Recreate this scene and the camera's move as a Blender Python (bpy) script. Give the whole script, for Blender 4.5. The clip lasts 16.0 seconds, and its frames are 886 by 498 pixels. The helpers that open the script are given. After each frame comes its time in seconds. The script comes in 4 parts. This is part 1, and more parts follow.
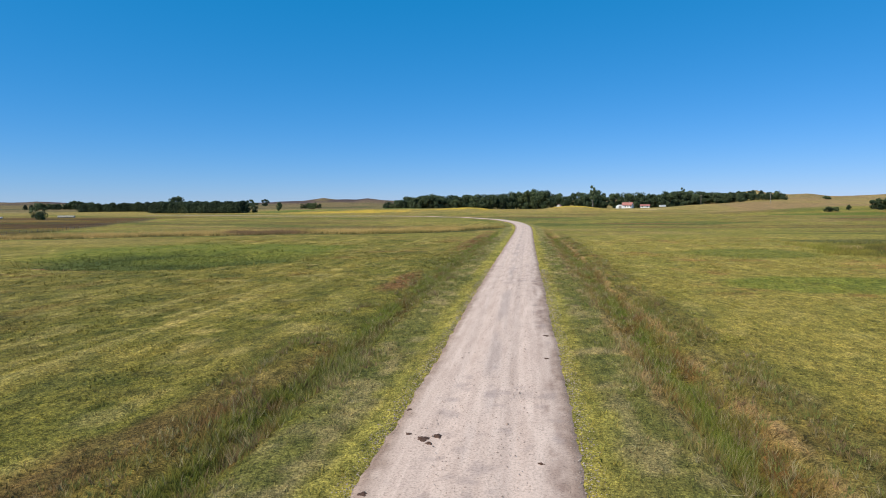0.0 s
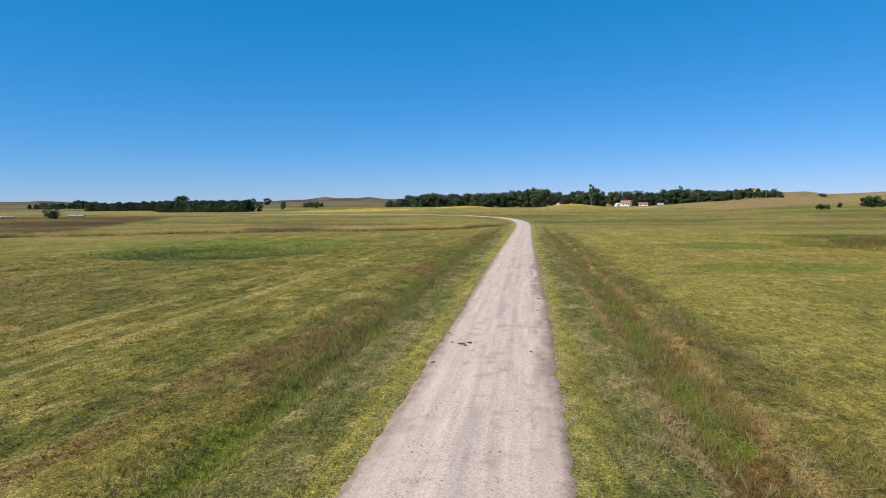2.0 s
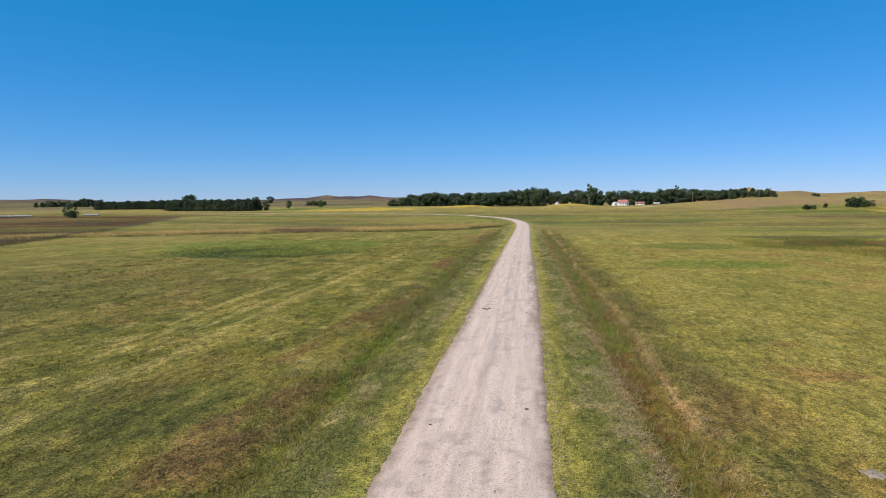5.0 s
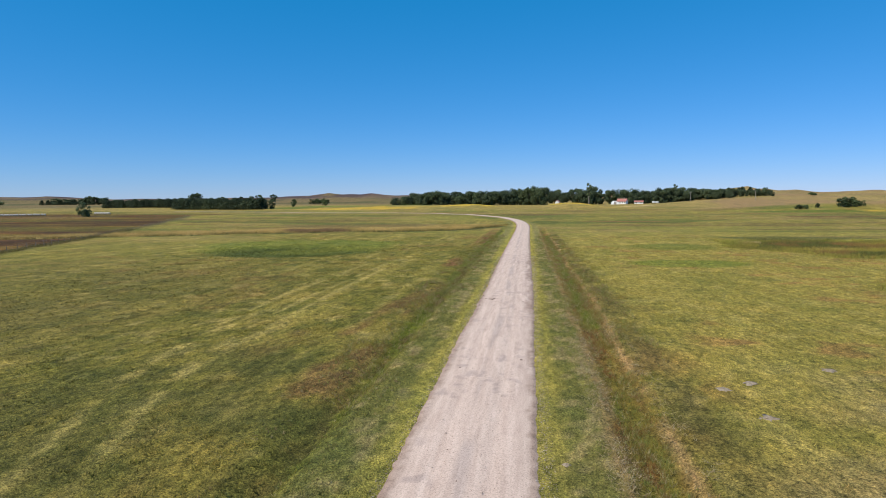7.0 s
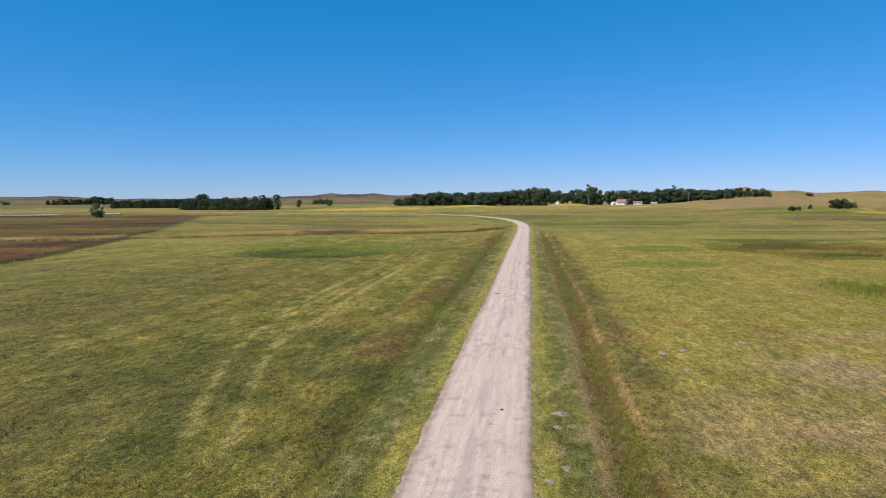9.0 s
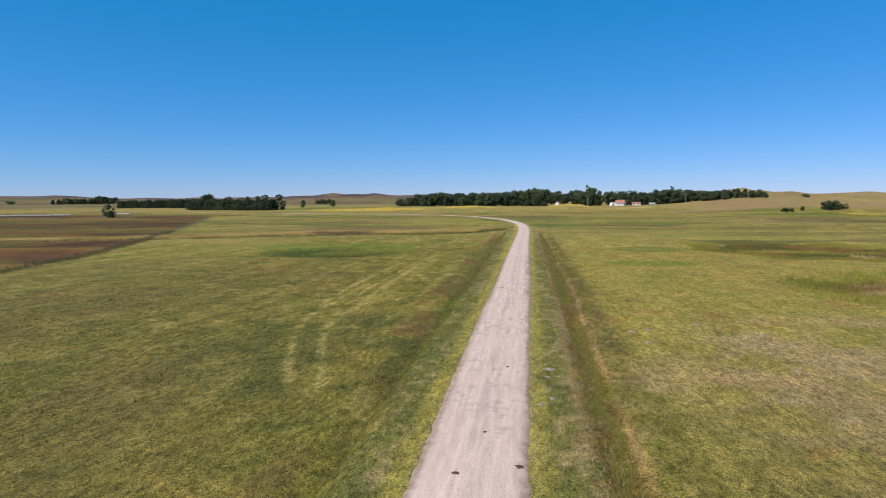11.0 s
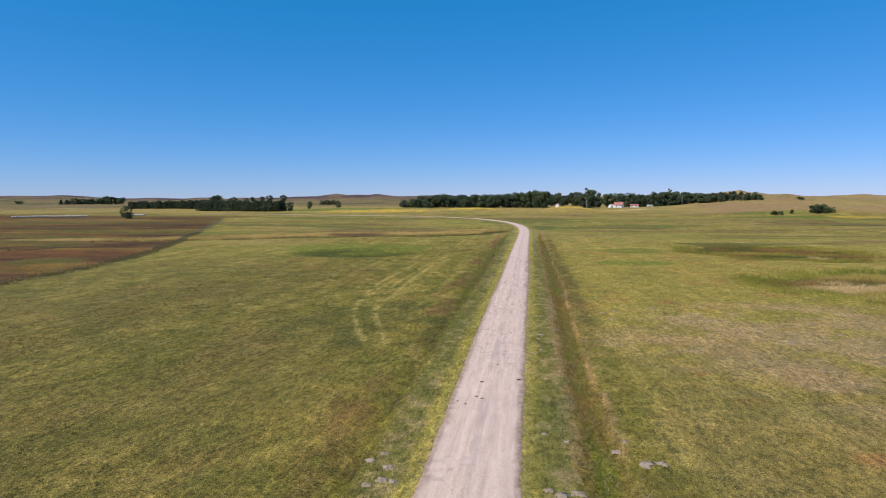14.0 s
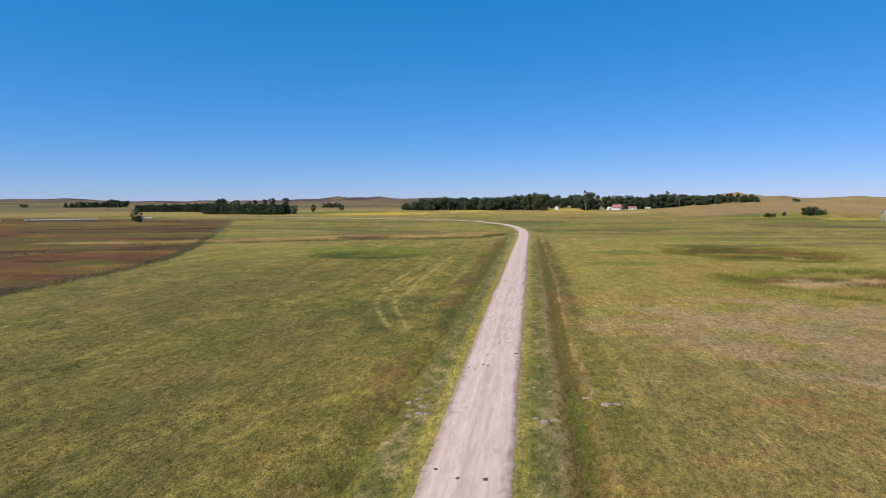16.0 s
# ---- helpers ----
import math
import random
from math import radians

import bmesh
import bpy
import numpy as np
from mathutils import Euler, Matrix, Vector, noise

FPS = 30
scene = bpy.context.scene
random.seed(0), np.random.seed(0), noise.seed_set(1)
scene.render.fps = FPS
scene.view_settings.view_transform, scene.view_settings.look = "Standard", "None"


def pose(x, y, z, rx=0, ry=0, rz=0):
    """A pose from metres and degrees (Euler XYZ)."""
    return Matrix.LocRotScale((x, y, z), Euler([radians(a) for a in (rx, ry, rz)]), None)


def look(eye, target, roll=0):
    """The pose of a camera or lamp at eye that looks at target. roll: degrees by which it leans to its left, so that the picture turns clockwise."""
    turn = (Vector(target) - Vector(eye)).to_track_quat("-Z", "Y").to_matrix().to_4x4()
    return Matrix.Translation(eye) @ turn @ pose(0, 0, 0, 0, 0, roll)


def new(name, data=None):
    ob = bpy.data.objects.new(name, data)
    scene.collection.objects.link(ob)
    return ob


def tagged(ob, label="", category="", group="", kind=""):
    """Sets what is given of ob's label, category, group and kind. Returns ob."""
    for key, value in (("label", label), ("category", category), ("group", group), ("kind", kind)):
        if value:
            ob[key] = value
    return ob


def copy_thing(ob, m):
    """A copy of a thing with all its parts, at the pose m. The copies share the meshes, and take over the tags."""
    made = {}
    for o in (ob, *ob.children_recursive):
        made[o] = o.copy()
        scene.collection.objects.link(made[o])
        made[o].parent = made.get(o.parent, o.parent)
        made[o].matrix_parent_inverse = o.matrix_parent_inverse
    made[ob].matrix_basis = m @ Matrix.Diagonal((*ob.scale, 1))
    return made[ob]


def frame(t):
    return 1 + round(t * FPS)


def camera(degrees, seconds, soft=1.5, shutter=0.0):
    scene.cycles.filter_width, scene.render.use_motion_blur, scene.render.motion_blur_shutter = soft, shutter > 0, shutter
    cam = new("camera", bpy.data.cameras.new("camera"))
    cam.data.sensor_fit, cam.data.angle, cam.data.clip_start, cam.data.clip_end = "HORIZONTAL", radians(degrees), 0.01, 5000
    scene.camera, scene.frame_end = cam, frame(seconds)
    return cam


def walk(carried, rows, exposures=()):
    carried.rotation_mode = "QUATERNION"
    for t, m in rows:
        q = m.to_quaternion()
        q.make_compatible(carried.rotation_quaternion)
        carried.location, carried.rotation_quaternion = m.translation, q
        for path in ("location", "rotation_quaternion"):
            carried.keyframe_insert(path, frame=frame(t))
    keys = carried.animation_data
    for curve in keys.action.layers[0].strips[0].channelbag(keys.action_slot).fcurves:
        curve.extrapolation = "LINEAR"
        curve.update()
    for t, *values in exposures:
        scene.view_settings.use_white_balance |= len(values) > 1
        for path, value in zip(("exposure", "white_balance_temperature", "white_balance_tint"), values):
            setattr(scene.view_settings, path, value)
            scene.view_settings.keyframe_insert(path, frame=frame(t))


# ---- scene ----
cam = camera(72.0, 16.0, soft=1.0)
# seconds, eye x, y, z, yaw, pitch, roll in degrees: a drone that draws back along the road and climbs
PATH = [
    (0, 1.20, -0.00, 6.09, 8.04, -4.03, -0.38),
    (0.5, 1.25, -2.62, 6.06, 8.01, -4.07, -0.41),
    (1, 1.30, -5.28, 6.04, 8.02, -4.10, -0.44),
    (1.5, 1.36, -8.00, 6.07, 8.04, -4.17, -0.47),
    (2, 1.41, -10.77, 6.11, 8.06, -4.17, -0.51),
    (2.5, 1.48, -13.64, 6.21, 8.07, -4.23, -0.53),
    (3, 1.52, -16.60, 6.39, 8.06, -4.27, -0.52),
    (3.5, 1.54, -19.50, 6.71, 8.05, -4.32, -0.49),
    (4, 1.55, -22.41, 7.05, 8.03, -4.33, -0.47),
    (6.5, 1.97, -37.51, 8.90, 8.08, -4.57, -0.42),
    (7, 2.05, -40.56, 9.25, 8.11, -4.63, -0.41),
    (7.5, 2.11, -43.71, 9.62, 8.12, -4.67, -0.42),
    (8, 2.17, -46.86, 10.00, 8.17, -4.67, -0.42),
    (8.5, 2.24, -50.00, 10.37, 8.19, -4.68, -0.41),
    (9, 2.29, -53.12, 10.73, 8.20, -4.68, -0.38),
    (11.5, 2.50, -68.32, 12.19, 8.24, -4.73, -0.26),
    (12, 2.56, -71.52, 12.50, 8.26, -4.72, -0.22),
    (12.5, 2.64, -74.83, 12.83, 8.27, -4.70, -0.23),
    (13, 2.72, -78.13, 13.15, 8.26, -4.71, -0.22),
    (13.5, 2.79, -81.35, 13.43, 8.28, -4.69, -0.17),
    (14, 2.88, -84.57, 13.74, 8.30, -4.70, -0.14),
    (14.5, 2.99, -87.81, 14.02, 8.30, -4.67, -0.15),
    (15, 3.11, -90.98, 14.35, 8.31, -4.65, -0.17),
    (15.5, 3.29, -94.22, 14.62, 8.32, -4.61, -0.21),
    (16, 3.46, -97.38, 14.83, 8.33, -4.52, -0.27),
]


def drone(x, y, z, yaw, pitch, roll):
    a, b = radians(yaw), radians(pitch)
    return look((x, y, z), (x - 20 * math.sin(a) * math.cos(b), y + 20 * math.cos(a) * math.cos(b), z + 20 * math.sin(b)), roll)


# the picture turns a little more magenta towards the end
TINTS = [(0.0, 0.26, 6500, 5.0), (8.5, 0.26, 6500, 7.0), (12.0, 0.24, 6500, 9.5), (16.0, 0.22, 6500, 14.0)]
walk(cam, [(row[0], drone(*row[1:])) for row in PATH], TINTS)

# ---- light: clear late-summer day, sun behind and to the left ----
SUN_FROM = Vector((-0.46, -0.44, 0.77)).normalized()
world = bpy.data.worlds.new("clear_sky")
scene.world = world
world.use_nodes = True
wt = world.node_tree
sky = wt.nodes.new("ShaderNodeTexSky")
sky.sky_type = "NISHITA"
sky.sun_disc = False
sky.sun_elevation = math.asin(SUN_FROM.z)
sky.sun_rotation = math.atan2(SUN_FROM.x, SUN_FROM.y)
sky.altitude = 1100
sky.air_density = 1.0
sky.dust_density = 0.0
sky.ozone_density = 3.0
deep = wt.nodes.new("ShaderNodeMix")
deep.data_type, deep.blend_type = "RGBA", "MULTIPLY"
deep.inputs[0].default_value, deep.inputs[7].default_value = 1.0, (0.625, 0.868, 1.25, 1)
clear = wt.nodes.new("ShaderNodeHueSaturation")
clear.inputs["Saturation"].default_value = 1.1
wt.links.new(sky.outputs["Color"], deep.inputs[6])
wt.links.new(deep.outputs[2], clear.inputs["Color"])
even = wt.nodes.new("ShaderNodeVectorMath")
even.operation = "MULTIPLY_ADD"
even.inputs[1].default_value, even.inputs[2].default_value = (0.90, 0.60, 0.66), (-0.20, 1.32, 2.55)
floor_zero = wt.nodes.new("ShaderNodeVectorMath")
floor_zero.operation = "MAXIMUM"
floor_zero.inputs[1].default_value = (0.05, 0.05, 0.05)
wt.links.new(clear.outputs["Color"], even.inputs[0])
wt.links.new(even.outputs[0], floor_zero.inputs[0])
wt.links.new(floor_zero.outputs[0], wt.nodes["Background"].inputs["Color"])
wt.nodes["Background"].inputs["Strength"].default_value = 0.084
sun = new("sun", bpy.data.lights.new("sun", "SUN"))
sun.data.energy, sun.data.angle, sun.data.color = 4.5, radians(0.53), (1.0, 0.95, 0.87)
sun.matrix_world = look(SUN_FROM * 100, (0, 0, 0))


# ---- small mathematics ----
def lattice(ix, iy, seed):
    h = (ix.astype(np.int64) * 374761393 + iy.astype(np.int64) * 668265263 + seed * 974711) & 0x7FFFFFFF
    h = ((h ^ (h >> 13)) * 1274126177) & 0x7FFFFFFF
    return ((h ^ (h >> 16)) & 0xFFFF) / 65535.0


def vnoise(x, y, seed):
    fx, fy = np.floor(x), np.floor(y)
    u, v = x - fx, y - fy
    u, v = u * u * (3 - 2 * u), v * v * (3 - 2 * v)
    a, b = lattice(fx, fy, seed), lattice(fx + 1, fy, seed)
    c, d = lattice(fx, fy + 1, seed), lattice(fx + 1, fy + 1, seed)
    return (a * (1 - u) + b * u) * (1 - v) + (c * (1 - u) + d * u) * v


def fbm(x, y, sx, sy, seed, octaves=3):
    """Soft noise from 0 to 1 with patches of about sx by sy metres."""
    total, gain, norm = 0.0, 1.0, 0.0
    for k in range(octaves):
        total = total + gain * vnoise(x / sx * 2**k + 17.3 * k, y / sy * 2**k - 9.1 * k, seed + k)
        norm, gain = norm + gain, gain * 0.55
    return total / norm


def step(a, b, v):
    s = np.clip((v - a) / (b - a), 0, 1)
    return s * s * (3 - 2 * s)


def band(v, lo, hi, soft):
    return step(lo - soft, lo + soft, v) * (1 - step(hi - soft, hi + soft, v))


def oval(x, y, cx, cy, rx, ry):
    """1 inside an oval with an uneven edge, 0 outside."""
    r = np.hypot((x - cx) / rx, (y - cy) / ry) + 0.5 * (fbm(x, y, 12, 12, 71) - 0.5)
    return 1 - step(0.8, 1.1, r)


def mix(a, b, w):
    w = np.asarray(w)[..., None]
    return a * (1 - w) + np.array(b) * w


# ---- plan: the road, the fence, the tall grass strip ----
ROAD = [(0.3, -900), (0.1, -300), (0.05, -68), (-0.1, -32), (-0.12, -8), (0, 12), (-0.05, 28), (-0.3, 56), (-0.4, 125), (-0.3, 175),
        (-0.8, 205), (-2.6, 240), (-7.5, 275), (-16, 310), (-32, 352), (-52, 385), (-84, 412), (-135, 437), (-215, 462), (-320, 480)]
FENCE = [(-80, -120), (-79.5, -60), (-81, -12), (-84, 5), (-86, 28), (-92, 52), (-110, 95), (-137, 152), (-188, 264), (-232, 355)]
STRIP = [(-140, 98), (-116, 116), (-93, 131), (-70, 142), (-52, 149), (-28, 154), (-17, 172), (-10, 190)]
HALF = 2.6


def smooth_line(points, rounds=3):
    p = np.array(points, float)
    for _ in range(rounds):
        a, b = p[:-1] * 0.75 + p[1:] * 0.25, p[:-1] * 0.25 + p[1:] * 0.75
        p = np.vstack([p[:1], np.stack([a, b], 1).reshape(-1, 2), p[-1:]])
    return p


def along(points, spacing):
    """Points at even steps along a line."""
    seg = np.hypot(*np.diff(points, axis=0).T)
    s = np.r_[0, np.cumsum(seg)]
    at = np.arange(0, s[-1], spacing)
    return np.stack([np.interp(at, s, points[:, 0]), np.interp(at, s, points[:, 1])], 1)


ROAD_LINE = smooth_line(ROAD)
FENCE_LINE = smooth_line(FENCE, 2)
STRIP_LINE = smooth_line(STRIP, 2)


def line_distance(x, y, line, signed=False):
    best, side = np.full(x.shape, 1e9), np.zeros(x.shape)
    for (ax, ay), (bx, by) in zip(line[:-1], line[1:]):
        dx, dy = bx - ax, by - ay
        t = np.clip(((x - ax) * dx + (y - ay) * dy) / (dx * dx + dy * dy), 0, 1)
        d = np.hypot(x - ax - t * dx, y - ay - t * dy)
        near = d < best
        best = np.where(near, d, best)
        if signed:
            side = np.where(near, np.sign((x - ax) * dy - (y - ay) * dx), side)
    return best * side if signed else best


BEND = ROAD_LINE[ROAD_LINE[:, 1] > 150]


def road_offset(x, y):
    """Metres to the right of the road's middle (left: minus)."""
    o = x - np.interp(y, ROAD_LINE[:, 1], ROAD_LINE[:, 0])
    turn = (y > 170) & (y < 620)
    if turn.any():
        o = np.array(o)
        o[turn] = line_distance(x[turn], y[turn], BEND, True)
    return o


def boundary(x, y, line, reach=30):
    """Metres to the right of a boundary; far from it only the side counts."""
    lo, hi = line.min(0) - reach, line.max(0) + reach
    inside = (x > lo[0]) & (x < hi[0]) & (y > lo[1]) & (y < hi[1])
    order = np.argsort(line[:, 1])
    d = np.clip(x - np.interp(y, line[order, 1], line[order, 0]), -reach, None) * 1.0
    if inside.any():
        d[inside] = line_distance(x[inside], y[inside], line, True)
    return d


# x, y, height, half-widths across and along of the rises and sand hills
RISES = [
    (203, 432, 5.2, 62, 30), (262, 450, 3.5, 40, 34),
    (235, 665, 4.2, 75, 85), (165, 605, 3.4, 42, 50), (40, 553, 5.0, 30, 34), (-51, 541, 3.8, 28, 30), (-100, 560, 2.4, 42, 36), (-150, 560, 2.2, 50, 36),
    (-215, 620, 2.0, 60, 60), (330, 760, 5.5, 90, 120), (-430, 690, 1.5, 120, 60),
]
# bearing in degrees, height of the sand hills' crest; bearing, distance of the crest
CREST = [(-65, 22), (-46, 26), (-44.6, 29), (-42.7, 26), (-41.5, 31), (-39.3, 24), (-37.1, 17), (-31.7, 17), (-31.1, 21), (-29.2, 16), (-26.7, 16.5), (-24, 17), (-22.8, 20), (-20.8, 20), (-19.1, 28.5),
         (-18, 25), (-16.7, 25), (-15.9, 24.5), (-15, 27.5), (-13.7, 21), (-10.9, 21), (0, 19), (12, 19), (17, 21), (19.2, 27), (19.8, 22.5), (20.5, 23), (21.7, 19.5), (23, 20), (24.2, 17), (25.6, 17.5),
         (27.9, 19.5), (29.2, 17), (31, 16), (40, 20), (65, 22)]
FAR = [(-65, 2700), (-38, 2500), (-31, 2050), (-26, 1650), (-10, 1600), (5, 1500), (15, 1080), (22, 1040), (31, 1150), (65, 1300)]


def land(x, y):
    """Height of the ground."""
    z = np.interp(y, [-900, 40, 80, 130, 180, 450, 560, 700, 1200, 2500], [0, 0, -0.2, -0.7, -1, -1, 0.8, 1.8, 4.0, 6])
    for cx, cy, h, rx, ry in RISES:
        z = z + h * np.exp(-(((x - cx) / rx) ** 2 + ((y - cy) / ry) ** 2))
    r = np.hypot(x, y)
    bearing = np.degrees(np.arctan2(x, y))
    crest, reach = np.interp(bearing, *zip(*CREST)), np.interp(bearing, *zip(*FAR))
    off = (r - reach) / reach
    shape = np.where(off < 0, np.exp(-((off / 0.17) ** 2)), np.exp(-((off / 0.4) ** 2))) * (np.abs(bearing) < 80)
    z = z * (1 - shape) + crest * shape
    z = z + 3.0 * step(700, 1300, r) * (fbm(x, y, 150, 110, 31) - 0.5) * (1 - 0.6 * shape)
    z = z + step(0.15, 0.7, shape) * (4.5 * (fbm(x, y, 55, 60, 33) - 0.5) + 5.0 * (fbm(x, y, 130, 120, 35) - 0.5) * step(1250, 1500, r))
    z = z + 1.1 * step(90, 420, r) * (fbm(x, y, 70, 45, 37) - 0.5)
    o = road_offset(x, y)
    a = np.abs(o)
    keep = step(4, 12, a)
    z = z + keep * (0.34 * (fbm(x, y, 14, 18, 5) - 0.5) + 0.12 * (fbm(x, y, 2.2, 3.0, 9) - 0.5))
    near = 1 - step(150, 185, y)
    z = z - 0.46 * near * band(o, 5.9, 7.6, 0.6) - 0.34 * near * band(o, -7.3, -5.9, 0.7) - 0.16 * near * band(o + 0.9 * (fbm(x, y, 2, 5, 12) - 0.5), -6.6, -6.0, 0.25)
    z = z - 0.6 * oval(x, y, -43, 69, 17, 13) - 0.5 * oval(x, y, 66, 86, 26, 28) - 0.55 * oval(x, y, 70, 20, 32, 22)
    return z


# ---- colours of the turf, by what grows where ----
GREEN, OLIVE = (0.136, 0.138, 0.030), (0.200, 0.172, 0.044)


def turf_zones(x, y):
    o = road_offset(x, y)
    wob = o + 0.9 * (fbm(x, y, 2.5, 3.5, 41) - 0.5)
    near = 1 - step(130, 200, y)
    zone = {"offset": o}
    zone["verge"] = band(np.abs(wob) + 0.7 * (fbm(x, y, 0.7, 1.0, 42) - 0.5), 2.0, 3.5, 0.3)
    zone["shoulder"] = band(np.abs(wob), 3.3, 5.6, 0.4)
    zone["ditch_right"] = near * band(wob, 5.8, 7.6, 0.3)
    zone["straw_right"] = near * np.maximum(0.8 * band(wob, 5.2, 5.7, 0.15), band(wob, 7.62, 7.98, 0.14)) * step(0.24, 0.56, fbm(x, y, 0.7, 3, 43))
    zone["rust_right"] = near * band(wob, 8.2, 9.9, 0.5) * step(0.28, 0.6, fbm(x, y, 2.0, 8, 45)) * (0.35 + 0.65 * step(-30, -4, y))
    zone["ditch_left"] = near * band(wob, -6.5 - 0.9 * step(-20, 12, y), -5.8, 0.3) * (0.45 + 0.55 * step(-25, 5, y))
    zone["rust_left"] = near * band(wob, -10.0, -7.3, 0.6) * step(0.38, 0.6, fbm(x, y, 3, 16, 47)) * step(4, 20, y)
    zone["marsh_left"] = oval(x, y, -43, 70, 17, 13)
    zone["marsh_far"] = oval(x, y, 66, 86, 26, 28)
    zone["marsh_near"] = oval(x, y, 69, 20, 33, 24)
    zone["marsh_far_core"] = oval(x, y, 67, 85, 23, 23)
    zone["marsh_near_core"] = oval(x, y, 70, 19, 28, 18)
    zone["lush"] = oval(x, y, 25, 50, 9, 6)
    strip = boundary(x, y, STRIP_LINE)
    zone["strip"] = band(-strip, 0.0, 22.0, 4.0) * step(-150, -118, x) * (1 - step(196, 206, y))
    fence = boundary(x, y, FENCE_LINE)
    # where the tall strip's shadow line is coloured into the turf
    zone["strip_shade"] = band(-strip, -4.0, 0.2, 1.0) * step(-150, -118, x) * (1 - step(196, 206, y))
    zone["meadow"] = step(-1.5, 1.0, -fence) * (1 - step(340, 420, y + 0.15 * x))
    zone["fence_weeds"] = band(-fence, -1.6, 1.8, 0.8)
    return zone


def near_lane(o, x, y):
    """The green bottom of the ditches."""
    w = np.abs(o) + 0.7 * (fbm(x, y, 1.2, 3, 87) - 0.5)
    return band(w, 6.1, 7.35, 0.3)


def turf_colour(x, y, zone=None):
    q = zone or turf_zones(x, y)
    o = q["offset"]
    r = np.hypot(x, y)
    n1, n2, n3 = fbm(x, y, 11, 16, 51), fbm(x, y, 2.2, 3.2, 53), fbm(x, y, 1.1, 1.4, 54)
    mown = fbm(x + 0.03 * y, y, 1.1, 40, 55, 2)
    open_land = step(7, 13, np.abs(o))
    c = mix(np.zeros(x.shape + (3,)) + np.array(GREEN), OLIVE, step(0.2, 0.75, n1 * 0.45 + n2 * 0.3 + n3 * 0.25))
    c = mix(c, (0.330, 0.285, 0.085), 0.6 * step(0.48, 0.74, 0.6 * mown + 0.25 * n2 + 0.15 * n3) * open_land)
    # rusty, dark green and straw patches of the grazed sward
    rich = 0.5 + 0.5 * step(-40, -8, y)
    c = mix(c, (0.185, 0.110, 0.045), 0.52 * rich * step(0.54, 0.74, fbm(x, y, 2.8, 5.5, 57)) * step(0.35, 0.6, n1))
    c = mix(c, (0.082, 0.096, 0.024), 0.6 * rich * step(0.54, 0.74, fbm(x, y, 1.9, 3.2, 59)))
    c = mix(c, (0.070, 0.066, 0.024), 0.5 * rich * step(0.6, 0.76, fbm(x, y, 1.0, 1.2, 58)))
    c = mix(c, (0.355, 0.300, 0.120), 0.45 * rich * step(0.6, 0.76, fbm(x, y, 1.2, 2.0, 56)))
    # browner left pasture, with the lens's darkening at the side put into its colour
    c = mix(c, (0.100, 0.092, 0.034), 0.7 * np.maximum(1 - step(-40, -14, x), (1 - step(-22, -6, x)) * (1 - step(-30, 0, y))) * (1 - step(10, 70, y)) * (0.35 + 0.65 * n1))
    c = mix(c, (0.300, 0.262, 0.070), 0.62 * step(8.5, 13, o) * (1 - step(90, 190, y)) * step(-46, -16, y) * (0.6 + 0.4 * n2))
    c = mix(c, (0.225, 0.180, 0.078), 0.62 * step(8.5, 13, o) * (1 - step(-50, -22, y)) * (0.5 + 0.5 * n2))
    c = mix(c, (0.235, 0.130, 0.055), 0.6 * step(11, 15, o) * step(0.6, 0.74, fbm(x, y, 2.6, 2.2, 52)) * step(0.45, 0.6, n1))
    # dry, sandy part of the right-hand pasture
    dry_part = oval(x, y, 37, -25, 28, 24) * step(0.22, 0.6, fbm(x, y, 5, 4, 60))
    c = mix(c, (0.270, 0.205, 0.118), 0.75 * dry_part)
    c = mix(c, (0.380, 0.310, 0.225), 0.3 * dry_part * step(0.62, 0.76, fbm(x, y, 2.2, 1.4, 62)))
    # ranker, darker growth in the left pasture near the ditch
    rank = oval(x, y, -15, -17, 11, 15) * step(0.3, 0.6, fbm(x, y, 3, 4, 64))
    c = mix(c, (0.082, 0.090, 0.026), 0.7 * rank)
    # farther pasture in long bands
    far = step(80, 170, r)
    long_a, long_b = fbm(x, y, 60, 30, 61), fbm(x, y, 40, 22, 63)
    c = mix(c, (0.205, 0.196, 0.050), far * 0.6 * step(0.4, 0.62, long_a))
    c = mix(c, (0.250, 0.190, 0.085), far * 0.5 * step(0.5, 0.66, long_b))
    c = mix(c, (0.088, 0.112, 0.028), far * 0.8 * step(0.55, 0.66, fbm(x, y, 60, 26, 65)) * step(150, 240, r))
    c = mix(c, (0.120, 0.085, 0.040), far * 0.6 * step(0.58, 0.68, fbm(x, y, 48, 15, 66)) * step(8, 20, np.abs(o)))
    # red-brown meadow behind the fence
    m1, m2, m3 = fbm(x, y, 38, 24, 67), fbm(x, y, 30, 16, 69), fbm(x, y, 6, 4, 70)
    meadow = mix(np.zeros(x.shape + (3,)) + np.array((0.150, 0.085, 0.036)), (0.205, 0.150, 0.038), step(0.42, 0.62, m1))
    meadow = mix(meadow, (0.070, 0.043, 0.026), 0.85 * step(0.5, 0.62, m2))
    meadow = mix(meadow, (0.120, 0.122, 0.034), 0.85 * step(0.54, 0.66, fbm(x, y, 34, 18, 72)))
    meadow = mix(meadow, (0.200, 0.108, 0.046), 0.5 * step(0.5, 0.75, m3))
    for cx, cy, rx, ry, tone in MEADOW_PATCHES:
        meadow = mix(meadow, tone, 0.85 * oval(x, y, cx, cy, rx, ry) * (0.55 + 0.45 * step(0.3, 0.6, m3)))
    meadow = meadow * np.array((0.70, 0.70, 0.66))
    c = c * (1 - q["meadow"][..., None]) + meadow * q["meadow"][..., None]
